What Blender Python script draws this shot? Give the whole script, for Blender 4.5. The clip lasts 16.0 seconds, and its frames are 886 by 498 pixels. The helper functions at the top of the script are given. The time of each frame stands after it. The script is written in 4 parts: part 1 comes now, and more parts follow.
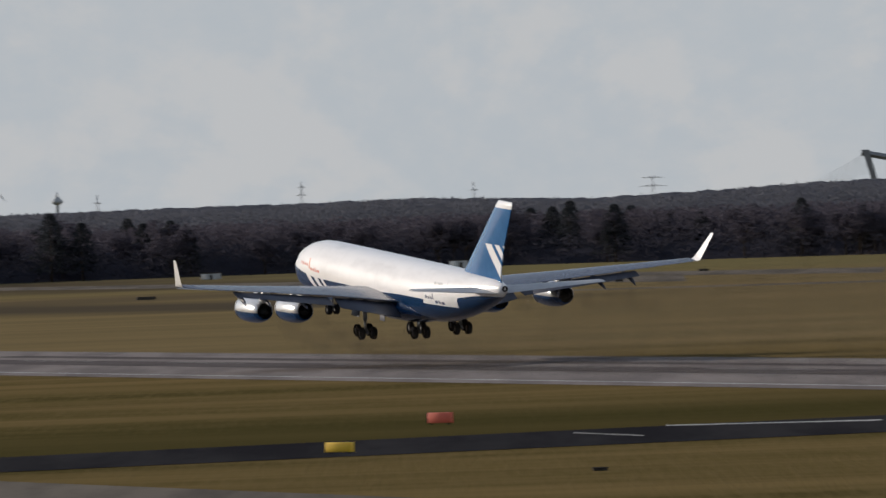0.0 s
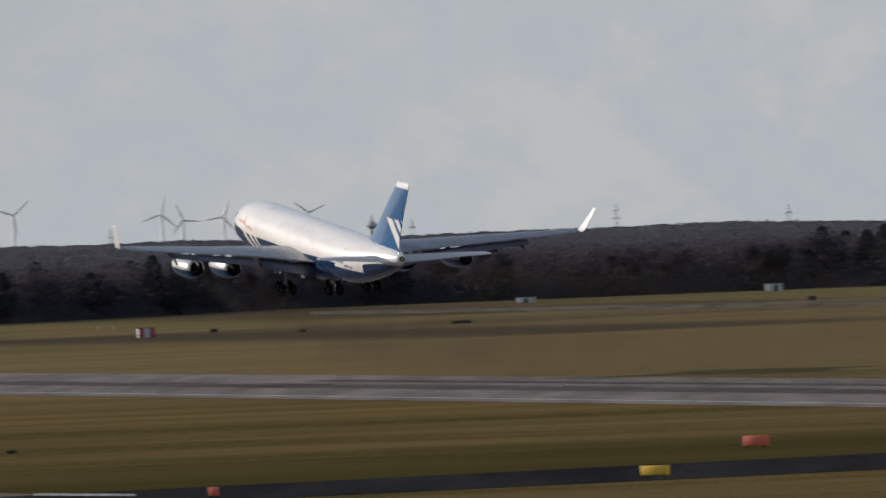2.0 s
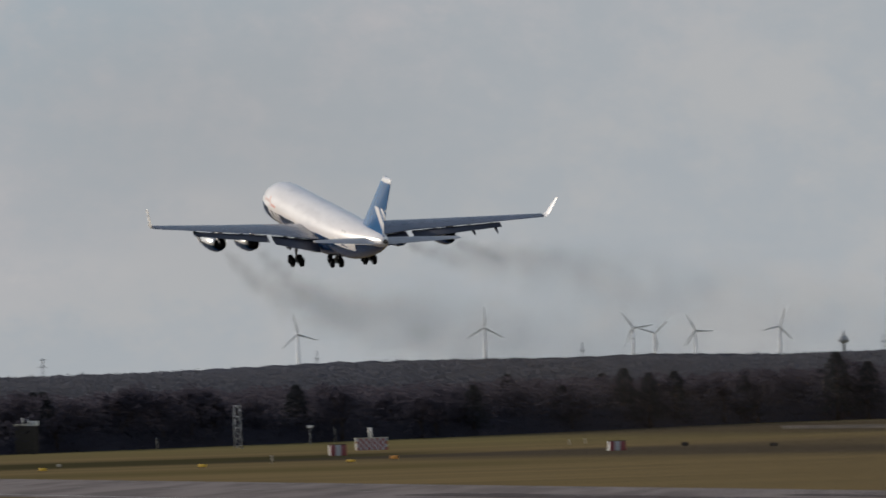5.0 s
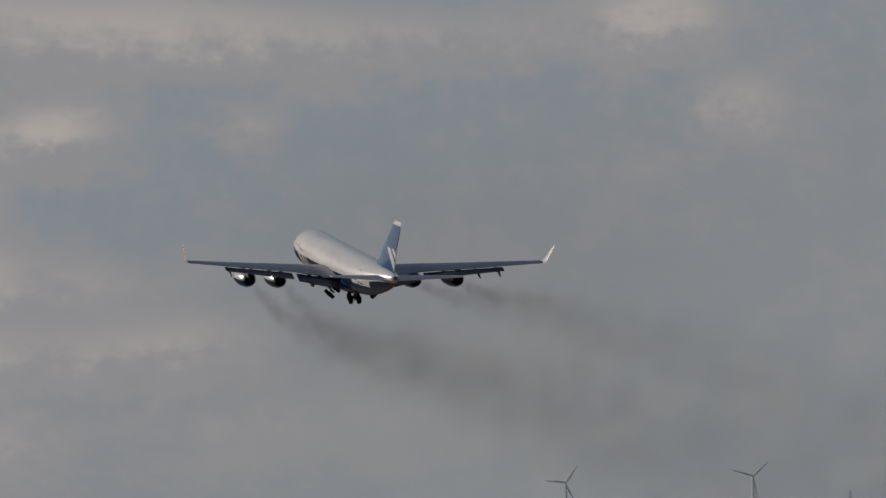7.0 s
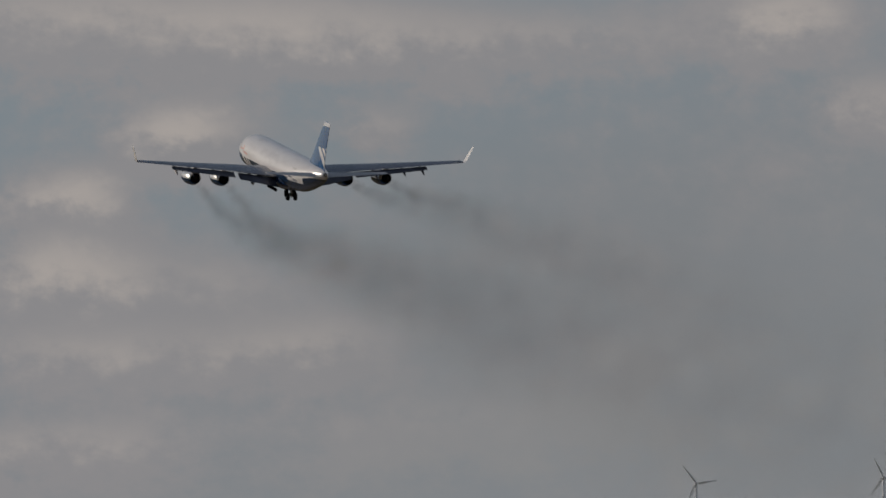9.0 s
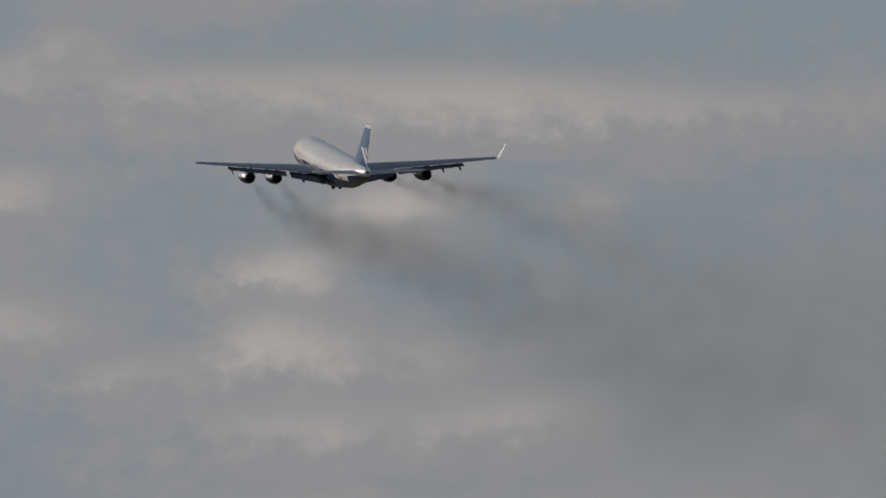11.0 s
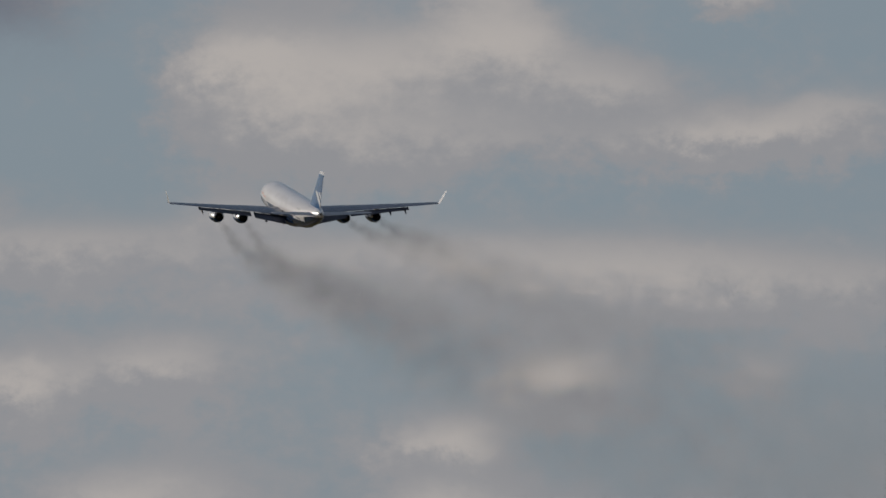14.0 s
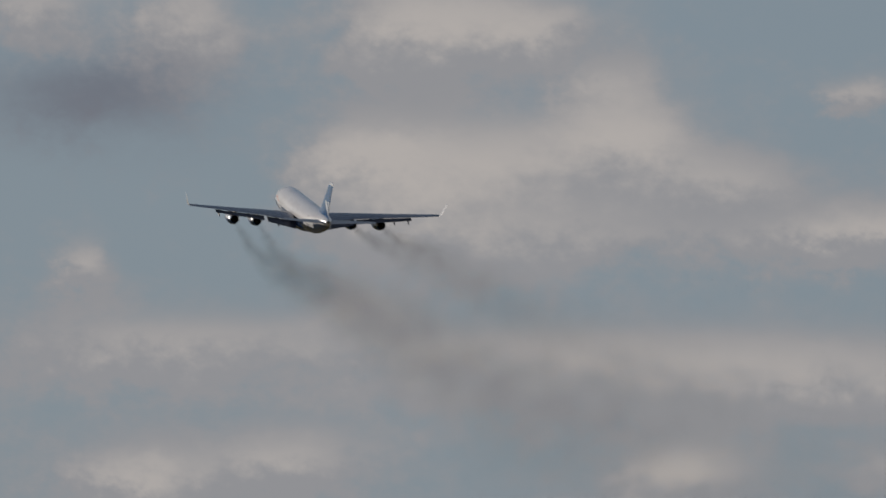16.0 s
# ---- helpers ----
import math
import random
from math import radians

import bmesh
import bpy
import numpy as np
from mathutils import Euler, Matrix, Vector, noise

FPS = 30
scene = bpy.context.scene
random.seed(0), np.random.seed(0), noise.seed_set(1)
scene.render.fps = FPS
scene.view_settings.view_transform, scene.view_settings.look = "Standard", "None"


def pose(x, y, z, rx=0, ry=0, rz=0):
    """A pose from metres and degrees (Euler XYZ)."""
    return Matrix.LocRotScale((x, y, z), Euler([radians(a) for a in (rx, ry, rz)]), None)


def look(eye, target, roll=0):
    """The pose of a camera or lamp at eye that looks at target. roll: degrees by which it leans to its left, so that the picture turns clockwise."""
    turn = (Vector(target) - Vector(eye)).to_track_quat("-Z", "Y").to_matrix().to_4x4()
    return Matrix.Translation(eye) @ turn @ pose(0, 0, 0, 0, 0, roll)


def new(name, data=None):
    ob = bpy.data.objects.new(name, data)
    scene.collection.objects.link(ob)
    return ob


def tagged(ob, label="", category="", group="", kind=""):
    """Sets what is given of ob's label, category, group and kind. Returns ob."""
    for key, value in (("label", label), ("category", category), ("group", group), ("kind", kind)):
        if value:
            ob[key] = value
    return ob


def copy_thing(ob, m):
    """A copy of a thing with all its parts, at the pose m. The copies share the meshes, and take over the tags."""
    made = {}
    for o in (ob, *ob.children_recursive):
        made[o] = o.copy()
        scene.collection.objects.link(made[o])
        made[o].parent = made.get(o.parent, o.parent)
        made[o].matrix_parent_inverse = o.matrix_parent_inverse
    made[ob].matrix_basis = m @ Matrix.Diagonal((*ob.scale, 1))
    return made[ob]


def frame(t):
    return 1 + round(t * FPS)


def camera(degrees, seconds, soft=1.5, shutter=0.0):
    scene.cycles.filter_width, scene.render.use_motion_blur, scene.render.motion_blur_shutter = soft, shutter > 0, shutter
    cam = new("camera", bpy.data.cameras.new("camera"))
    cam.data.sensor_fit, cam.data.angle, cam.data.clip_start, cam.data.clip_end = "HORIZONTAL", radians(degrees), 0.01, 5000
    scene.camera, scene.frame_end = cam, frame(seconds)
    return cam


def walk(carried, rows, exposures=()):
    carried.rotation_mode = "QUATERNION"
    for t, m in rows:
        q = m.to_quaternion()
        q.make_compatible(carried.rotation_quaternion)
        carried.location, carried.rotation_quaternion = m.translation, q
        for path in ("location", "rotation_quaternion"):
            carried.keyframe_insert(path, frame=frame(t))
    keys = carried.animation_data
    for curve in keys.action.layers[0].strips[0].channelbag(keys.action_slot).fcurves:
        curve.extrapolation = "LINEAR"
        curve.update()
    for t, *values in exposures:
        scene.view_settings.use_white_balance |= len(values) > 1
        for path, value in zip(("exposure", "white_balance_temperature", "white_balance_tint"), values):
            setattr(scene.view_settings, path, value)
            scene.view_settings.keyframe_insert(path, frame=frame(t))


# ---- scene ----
# ---- the camera: a long lens on a terrace, panned after the aeroplane ----
EYE_HEIGHT = 17.2
cam = camera(4.8313, 16.0, soft=1.5, shutter=0.5)
PAN = [(0, 0.0000, -0.2651, -2.06), (0.5, -0.4200, -0.2034, -2.27), (1, -0.6001, -0.0497, -2.44), (1.5, -1.2034, 0.1069, -2.16), (2, -1.7114, -0.0744, -2.20), (2.5, -2.4985, 0.0443, -1.92), (3, -2.8896, 0.1270, -1.61), (3.5, -3.2317, 0.2015, -1.57), (4, -3.3777, 0.3007, -1.61), (4.5, -3.6910, 0.5549, -1.90), (5, -4.2609, 0.6340, -1.84), (7.5, -5.9970, 1.5716, -1.54), (8, -6.3315, 1.5485, -1.21), (8.5, -6.4041, 1.3197, -1.13), (9, -6.4145, 1.5073, -1.49), (11.5, -7.6330, 2.2714, -1.73), (12, -7.7101, 2.6014, -1.80), (12.5, -8.3259, 2.4708, -1.92), (13, -8.3637, 2.5918, -1.68), (13.5, -8.3472, 2.8702, -1.76), (14, -8.4259, 2.9088, -1.58), (14.5, -8.5329, 3.0504, -1.62), (15, -8.6982, 3.2063, -1.72), (15.5, -8.8326, 3.2454, -1.50), (16, -9.0883, 3.4470, -1.48)]  # seconds, degrees to the right of +y, degrees up, lean
# a short jolt of the tripod at 12.5 s
JOLT = [(12.4333, -8.30, 2.49, -1.91), (12.4667, -8.316, 2.412, -1.92), (12.5333, -8.331, 2.532, -1.9), (12.5667, -8.336, 2.47, -1.88)]
PAN = sorted(PAN + JOLT)
walk(cam, [(t, pose(0, 0, EYE_HEIGHT, 90 + up, 0, -az) @ pose(0, 0, 0, 0, 0, lean)) for t, az, up, lean in PAN],
     exposures=[(0, 0.12, 6540, 11), (2.0, 0.06, 6540, 11), (4.0, 0.1, 6540, 11), (5.2, -0.2, 6550, 11), (7.3, -0.95, 6620, 12), (8.5, -1.0, 6650, 12), (9.2, -0.96, 6650, 12), (11.5, -0.84, 6540, 11), (16, -0.79, 6470, 11)])

# ---- sky and sun ----
SUN_AZ, SUN_UP = -62.0, 16.0     # degrees to the right of +y, above the horizon
SKY_GAIN = 1.8
# cloud banks: degrees to the right, degrees up, half width, half height, density
HIGH_CLOUDS = [(-9.52, 3.92, .36, .2, 1.0), (-9.3, 3.62, .4, .24, .75), (-8.78, 3.81, .49, .28, .9), (-8.04, 3.95, .37, .25, 1.05), (-8.58, 3.47, .62, .2, .6),
               (-7.52, 3.72, .4, .18, .7), (-9.19, 4.59, .46, .25, 1.1), (-8.52, 4.61, .4, .18, .7), (-8.15, 4.26, .22, .18, .5), (-10.46, 4.66, .34, .28, .75),
               (-11.29, 4.77, .28, .15, .7), (-6.77, 4.21, .18, .11, .7), (-6.76, 3.45, .35, .15, .6), (-11.0, 3.38, .18, .15, .75), (-6.24, 3.55, .37, .15, .6), (-7.1, 3.45, .8, .12, .4)]
MID_CLOUDS = [(-10.59, 2.93, .8, .18, .6), (-9.54, 3.1, .3, .12, .4), (-8.75, 2.82, 1.08, .18, .55), (-7.36, 2.73, .92, .18, .5), (-10.8, 2.23, .37, .16, .8), (-9.96, 2.28, .4, .17, .75),
              (-7.79, 2.14, .34, .16, 1.1), (-8.44, 1.81, .3, .15, 1.0), (-10.13, 1.55, .46, .18, .85), (-8.07, 1.32, .74, .18, .5), (-9.37, 1.27, .34, .12, .5), (-10.73, 2.06, .18, .18, .5)]
LOW_CLOUDS = [(-8.5, 1.41, .34, .2, .75), (-4.51, 2.69, .29, .17, .85), (-4.03, 2.19, .25, .18, .6), (-6.65, 2.6, 1.85, .17, .55), (-6.75, 2.17, .18, .11, .45),
              (-7.15, .97, .46, .18, .6), (-8.29, .94, .68, .18, .6), (-5.52, .87, .46, .15, .4), (-8.49, .45, .77, .18, .5), (-6.08, .51, .92, .18, .4)]
CLOUDS = HIGH_CLOUDS + MID_CLOUDS + LOW_CLOUDS
DARK_CLOUD = (-10.95, 4.33, .6, .24)


def make_world():
    w = bpy.data.worlds.new("sky")
    w.use_nodes = True
    scene.world = w
    nt = w.node_tree
    nt.nodes.clear()
    N, L = nt.nodes, nt.links

    def put(sock, v):
        if isinstance(v, (int, float)):
            sock.default_value = v
        else:
            L.new(v, sock)

    def m(op, a, b=0.0, c=0.0):
        n = N.new("ShaderNodeMath")
        n.operation = op
        for s, v in zip(n.inputs, (a, b, c)):
            put(s, v)
        return n.outputs[0]

    def step(x, lo, hi):
        n = N.new("ShaderNodeMapRange")
        n.interpolation_type = "SMOOTHSTEP"
        put(n.inputs[0], x)
        n.inputs[1].default_value, n.inputs[2].default_value = lo, hi
        return n.outputs[0]

    def mix(f, a, b):
        n = N.new("ShaderNodeMix")
        n.data_type = "RGBA"
        put(n.inputs[0], f)
        for s, v in ((n.inputs[6], a), (n.inputs[7], b)):
            if isinstance(v, tuple):
                s.default_value = (*v, 1)
            else:
                L.new(v, s)
        return n.outputs[2]

    def fog(vec, scale, detail, rough=0.55):
        n = N.new("ShaderNodeTexNoise")
        L.new(vec, n.inputs["Vector"])
        n.inputs["Scale"].default_value, n.inputs["Detail"].default_value, n.inputs["Roughness"].default_value = scale, detail, rough
        return n.outputs["Fac"]

    geo = N.new("ShaderNodeTexCoord")
    sep = N.new("ShaderNodeSeparateXYZ")
    L.new(geo.outputs["Generated"], sep.inputs[0])
    az = m("MULTIPLY", m("ARCTAN2", sep.outputs[0], sep.outputs[1]), 57.29578)
    up = m("MULTIPLY", m("ARCSINE", sep.outputs[2]), 57.29578)
    plane = N.new("ShaderNodeCombineXYZ")
    L.new(az, plane.inputs[0])
    L.new(m("MULTIPLY", up, 1.3), plane.inputs[1])
    flat = plane.outputs[0]
    n1, n2, n3, n4 = fog(flat, 1.6, 6), fog(flat, 3.1, 9, .62), fog(flat, .9, 5), fog(flat, 7.5, 8, .6)
    waz = m("ADD", az, m("ADD", m("MULTIPLY", m("SUBTRACT", n1, .5), .55), m("MULTIPLY", m("SUBTRACT", n4, .5), .3)))
    wup = m("ADD", up, m("ADD", m("MULTIPLY", m("SUBTRACT", n2, .5), .34), m("MULTIPLY", m("SUBTRACT", n4, .5), .16)))

    def bank(a, e, wa, we):
        dx = m("DIVIDE", m("SUBTRACT", waz, a), wa)
        dy = m("DIVIDE", m("SUBTRACT", wup, e), we)
        return m("EXPONENT", m("MULTIPLY", m("ADD", m("MULTIPLY", dx, dx), m("MULTIPLY", dy, dy)), -1.0))

    # banks of cloud, each brighter towards its top
    total = tops = None
    for a, e, wa, we, amp in CLOUDS:
        one = m("MULTIPLY", bank(a, e, wa * 1.08, we * 1.2), amp)
        top = m("MULTIPLY", one, step(wup, e - we, e + we * .7))
        total = one if total is None else m("ADD", total, one)
        tops = top if tops is None else m("ADD", tops, top)
    # the rest of the sky has broken cloud of the same kind
    wide = m("MULTIPLY", step(n3, .46, .7), m("ADD", .25, m("MULTIPLY", step(m("ABSOLUTE", m("ADD", az, 8.0)), 4.0, 8.0), .6)))
    total = m("ADD", total, wide)
    total = m("ADD", m("ADD", m("MULTIPLY", total, 1.15), m("ADD", .06, m("MULTIPLY", step(up, 3.5, 2.7), .17))), m("MULTIPLY", m("SUBTRACT", n2, .5), 1.0))
    total = m("ADD", total, m("MULTIPLY", m("SUBTRACT", n4, .5), .5))
    veil = step(total, .05, .75)
    lit = step(m("ADD", m("MULTIPLY", tops, 1.1), m("ADD", m("MULTIPLY", m("SUBTRACT", n2, .5), .7), m("MULTIPLY", m("SUBTRACT", n4, .5), .5))), .06, 1.2)
    tex = N.new("ShaderNodeTexSky")
    tex.sky_type, tex.sun_disc = "NISHITA", False
    tex.sun_elevation, tex.sun_rotation = radians(SUN_UP), radians(SUN_AZ)
    gain = N.new("ShaderNodeVectorMath")
    gain.operation = "SCALE"
    L.new(tex.outputs[0], gain.inputs[0])
    gain.inputs["Scale"].default_value = 0.05
    clear = mix(.85, gain.outputs[0], (.195, .248, .3))
    low = mix(m("MULTIPLY", n1, .35), (.218, .242, .262), (.272, .28, .288))
    # the blue deepens overhead
    clear = mix(step(up, 5.0, 26.0), clear, (.1, .145, .215))
    # the murk near the horizon lies deeper to the right
    murk = m("SUBTRACT", up, m("MULTIPLY", m("ADD", az, 6.0), .38))
    base = mix(step(murk, 1.0, 2.5), low, clear)
    cloud = mix(lit, (.272, .272, .282), (.43, .398, .372))
    cloud = mix(step(murk, .2, 1.3), (.258, .266, .272), cloud)
    sky = mix(m("MULTIPLY", veil, .92), base, cloud)
    sky = mix(m("MULTIPLY", bank(*DARK_CLOUD), .8), sky, (.14, .148, .178))
    # smoke haze low on the right, painted into the sky as a grey patch
    sky = mix(m("MULTIPLY", bank(-5.6, 1.4, 1.6, .8), .5), sky, (.2, .213, .224))
    out = N.new("ShaderNodeOutputWorld")
    bg = N.new("ShaderNodeBackground")
    L.new(sky, bg.inputs[0])
    bg.inputs[1].default_value = SKY_GAIN
    L.new(bg.outputs[0], out.inputs[0])


make_world()
lamp = bpy.data.lights.new("sun", "SUN")
lamp.energy, lamp.angle, lamp.color = 4.2, radians(0.6), (1.0, .89, .76)
sun = new("sun", lamp)
sa, se = radians(SUN_AZ), radians(SUN_UP)
sun.matrix_world = look((math.sin(sa) * math.cos(se) * 500, 900 + math.cos(sa) * math.cos(se) * 500, math.sin(se) * 500), (0, 900, 0))


# ---- materials ----
class Nodes:
    """A small writer for node materials."""

    def __init__(self, name, rough=.6, metal=0.0):
        self.mat = bpy.data.materials.new(name)
        self.mat.use_nodes = True
        self.t = self.mat.node_tree
        self.bsdf = self.t.nodes["Principled BSDF"]
        self.bsdf.inputs["Roughness"].default_value = rough
        self.bsdf.inputs["Metallic"].default_value = metal
        self.bsdf.inputs["Specular IOR Level"].default_value = .5 if rough < .55 else 0.0
        self.pos = self.t.nodes.new("ShaderNodeTexCoord").outputs["Object"]

    def link(self, sock, v):
        if isinstance(v, (int, float)):
            sock.default_value = v
        elif isinstance(v, tuple):
            sock.default_value = (*v, 1)
        else:
            self.t.links.new(v, sock)

    def math(self, op, a, b=0.0):
        n = self.t.nodes.new("ShaderNodeMath")
        n.operation = op
        self.link(n.inputs[0], a)
        self.link(n.inputs[1], b)
        return n.outputs[0]

    def axes(self):
        n = self.t.nodes.new("ShaderNodeSeparateXYZ")
        self.t.links.new(self.pos, n.inputs[0])
        return n.outputs

    def noise(self, scale, detail=4.0, stretch=(1, 1, 1), rough=.6):
        mp = self.t.nodes.new("ShaderNodeMapping")
        mp.inputs["Scale"].default_value = stretch
        self.t.links.new(self.pos, mp.inputs[0])
        n = self.t.nodes.new("ShaderNodeTexNoise")
        self.t.links.new(mp.outputs[0], n.inputs["Vector"])
        n.inputs["Scale"].default_value, n.inputs["Detail"].default_value, n.inputs["Roughness"].default_value = scale, detail, rough
        return n.outputs["Fac"]

    def step(self, x, lo, hi):
        n = self.t.nodes.new("ShaderNodeMapRange")
        n.interpolation_type = "SMOOTHSTEP"
        self.link(n.inputs[0], x)
        n.inputs[1].default_value, n.inputs[2].default_value = lo, hi
        return n.outputs[0]

    def mix(self, f, a, b):
        n = self.t.nodes.new("ShaderNodeMix")
        n.data_type = "RGBA"
        self.link(n.inputs[0], f)
        self.link(n.inputs[6], a)
        self.link(n.inputs[7], b)
        return n.outputs[2]

    def random(self):
        return self.t.nodes.new("ShaderNodeObjectInfo").outputs["Random"]

    def island(self):
        return self.t.nodes.new("ShaderNodeNewGeometry").outputs["Random Per Island"]

    def bump(self, height, strength, distance):
        n = self.t.nodes.new("ShaderNodeBump")
        n.inputs["Strength"].default_value, n.inputs["Distance"].default_value = strength, distance
        self.link(n.inputs["Height"], height)
        self.t.links.new(n.outputs[0], self.bsdf.inputs["Normal"])

    def colour(self, v):
        self.link(self.bsdf.inputs["Base Color"], v)
        return self.mat


def plain(name, c, rough=.6, metal=0.0, vary=.25, scale=2.0):
    k = Nodes(name, rough, metal)
    f = k.math("MULTIPLY", k.noise(scale, 5), k.noise(scale * 9, 3))
    return k.colour(k.mix(k.step(f, .1, .45), tuple(v * (1 - vary) for v in c), tuple(min(1, v * (1 + vary * .4)) for v in c)))


def grass_material():
    k = Nodes("grass", .9)
    a = k.noise(.02, 6, (.22, 1, 1))
    b = k.noise(.045, 7, (.2, 1, 1), .65)
    c = k.math("ADD", k.math("MULTIPLY", k.noise(1.0, 4, (1.6, .06, 1), .75), .6), k.math("MULTIPLY", k.noise(.4, 4, (.5, .15, 1), .7), .4))
    col = k.mix(k.step(a, .3, .7), (.07, .056, .02), (.165, .115, .05))
    col = k.mix(k.math("MULTIPLY", k.step(b, .42, .72), .55), col, (.052, .042, .017))
    col = k.mix(k.math("MULTIPLY", k.step(b, .2, .42), -1.0), col, (.13, .09, .04))
    col = k.mix(k.math("MULTIPLY", k.step(c, .4, .65), .4), col, (.15, .108, .05))
    x, y, z = k.axes()
    # paler tan grass beyond the runway
    col = k.mix(k.math("MULTIPLY", k.step(y, 1080, 1260), .5), col, (.2, .152, .084))
    # greener, damper grass along the edge of the taxiway
    q = k.math("ADD", k.math("SUBTRACT", k.math("SUBTRACT", y, k.math("MULTIPLY", x, .8)), 757.0), k.math("MULTIPLY", k.math("SUBTRACT", b, .5), 90.0))
    damp = k.math("MULTIPLY", k.step(q, 150, 40), k.step(q, -40, 0))
    col = k.mix(k.math("MULTIPLY", damp, .75), col, (.042, .038, .013))
    # soft-edged strips of damp and of disturbed ground far out, greener grass by the wood
    col = k.mix(k.math("MULTIPLY", k.step(y, 2080, 2400), .45), col, (.13, .12, .05))
    for x0, y0, x1, y1, half, soft, much, tone in ((-300, 2040, -153, 2040, 70, 40, .85, (.034, .034, .018)), (-158, 2040, 0, 1775, 45, 30, .75, (.048, .042, .036)),
                                                   (-110, 2090, -30, 2030, 90, 80, .5, (.06, .05, .04)), (-150, 2600, -30, 2270, 60, 40, .7, (.06, .046, .036)),
                                                   (-125, 2690, -60, 2540, 60, 40, .5, (.06, .046, .036)), (-240, 1830, -120, 1800, 40, 35, .35, (.06, .06, .02))):
        run = math.hypot(x1 - x0, y1 - y0)
        ux, uy = (x1 - x0) / run, (y1 - y0) / run
        rx, ry = k.math("SUBTRACT", x, float(x0)), k.math("SUBTRACT", y, float(y0))
        along = k.math("ADD", k.math("MULTIPLY", rx, ux), k.math("MULTIPLY", ry, uy))
        across = k.math("SUBTRACT", k.math("MULTIPLY", ry, ux), k.math("MULTIPLY", rx, uy))
        across = k.math("ABSOLUTE", k.math("ADD", across, k.math("MULTIPLY", k.math("SUBTRACT", b, .5), half * .9)))
        hold = k.math("MULTIPLY", k.step(across, half + soft, half - soft), k.math("MULTIPLY", k.step(along, -20, 25), k.step(along, run + 20, run - 25)))
        col = k.mix(k.math("MULTIPLY", hold, much), col, tone)
    k.bump(c, .6, .15)
    return k.colour(col)


def paving(name, dark, light, rough=.75):
    k = Nodes(name, rough)
    a = k.noise(.12, 5, (1, .08, 1))
    b = k.noise(.35, 5)
    col = k.mix(k.step(a, .35, .65), dark, light)
    col = k.mix(k.math("MULTIPLY", k.step(b, .5, .75), .15), col, tuple(v * .6 for v in dark))
    k.bump(b, .2, .02)
    return k.colour(col)


GRASS = grass_material()
RUNWAY = paving("worn_concrete", (.15, .132, .128), (.222, .196, .186), .92)
ASPHALT = paving("dark_asphalt", (.019, .0185, .021), (.032, .031, .033))
PALE_PAVING = paving("pale_paving", (.09, .08, .07), (.15, .13, .11))
WORN_LINE = plain("worn_road_paint", (.27, .26, .25), .8, 0, .5, .12)
LINE = plain("road_paint", (.42, .42, .41), .6, 0, .5, .12)
RUBBER_MARK = plain("tyre_rubber_marks", (.118, .104, .102), .92, 0, .3, .06)


def livery_body():
    k = Nodes("white_and_blue_paint", .25)
    k.bsdf.inputs["Coat Weight"].default_value = .25
    k.bsdf.inputs["Coat Roughness"].default_value = .12
    x, y, z = k.axes()
    # the blue belly: its edge falls from the nose to the wing and climbs to the tail
    edge = k.math("ADD", k.math("MULTIPLY", k.step(x, 20, 30), .8), -1.2)
    edge = k.math("ADD", edge, k.math("MULTIPLY", k.step(x, 4, -8), .3))
    edge = k.math("ADD", edge, k.math("MULTIPLY", k.step(x, -14, -27), 1.3))
    blue = k.step(k.math("SUBTRACT", edge, z), -.03, .03)
    # three white slanting stripes behind the nose
    q = k.math("ADD", x, k.math("MULTIPLY", z, -.9))
    bands = None
    for lo, hi in ((23.0, 24.3), (20.9, 22.1), (19.2, 20.1)):
        b = k.math("MULTIPLY", k.step(q, lo, lo + .06), k.step(q, hi, hi - .06))
        bands = b if bands is None else k.math("ADD", bands, b)
    blue = k.math("MULTIPLY", blue, k.math("SUBTRACT", 1.0, bands))
    dirt = k.noise(.5, 6, (.25, 1, 1))
    white = k.mix(k.step(dirt, .4, .75), (.82, .8, .79), (.7, .68, .67))
    deep = k.mix(k.step(dirt, .4, .7), (.004, .03, .09), (.007, .038, .105))
    # frames and skin joints
    ring = k.math("ABSOLUTE", k.math("SUBTRACT", k.math("FRACT", k.math("MULTIPLY", x, .26)), .5))
    white = k.mix(k.math("MULTIPLY", k.step(ring, .02, .005), .14), white, (.45, .45, .46))
    return k.colour(k.mix(blue, white, deep))


def livery_fin():
    k = Nodes("fin_paint", .2)
    k.bsdf.inputs["Coat Weight"].default_value = .45
    k.bsdf.inputs["Coat Roughness"].default_value = .08
    x, y, z = k.axes()
    q = k.math("SUBTRACT", x, k.math("MULTIPLY", z, 1.0))
    bands = None
    for lo, hi in ((-31.9, -30.2), (-33.7, -32.6), (-35.4, -34.4)):
        b = k.math("MULTIPLY", k.step(q, lo, lo + .08), k.step(q, hi, hi - .08))
        bands = b if bands is None else k.math("ADD", bands, b)
    bands = k.math("MULTIPLY", bands, k.step(z, 5.75, 5.65))
    cap = k.step(z, 9.55, 9.65)
    white = k.math("MINIMUM", k.math("ADD", bands, cap), 1.0)
    dirt = k.noise(.7, 5)
    deep = k.mix(k.step(dirt, .4, .7), (.014, .1, .26), (.022, .12, .29))
    return k.colour(k.mix(white, deep, (.8, .8, .8)))


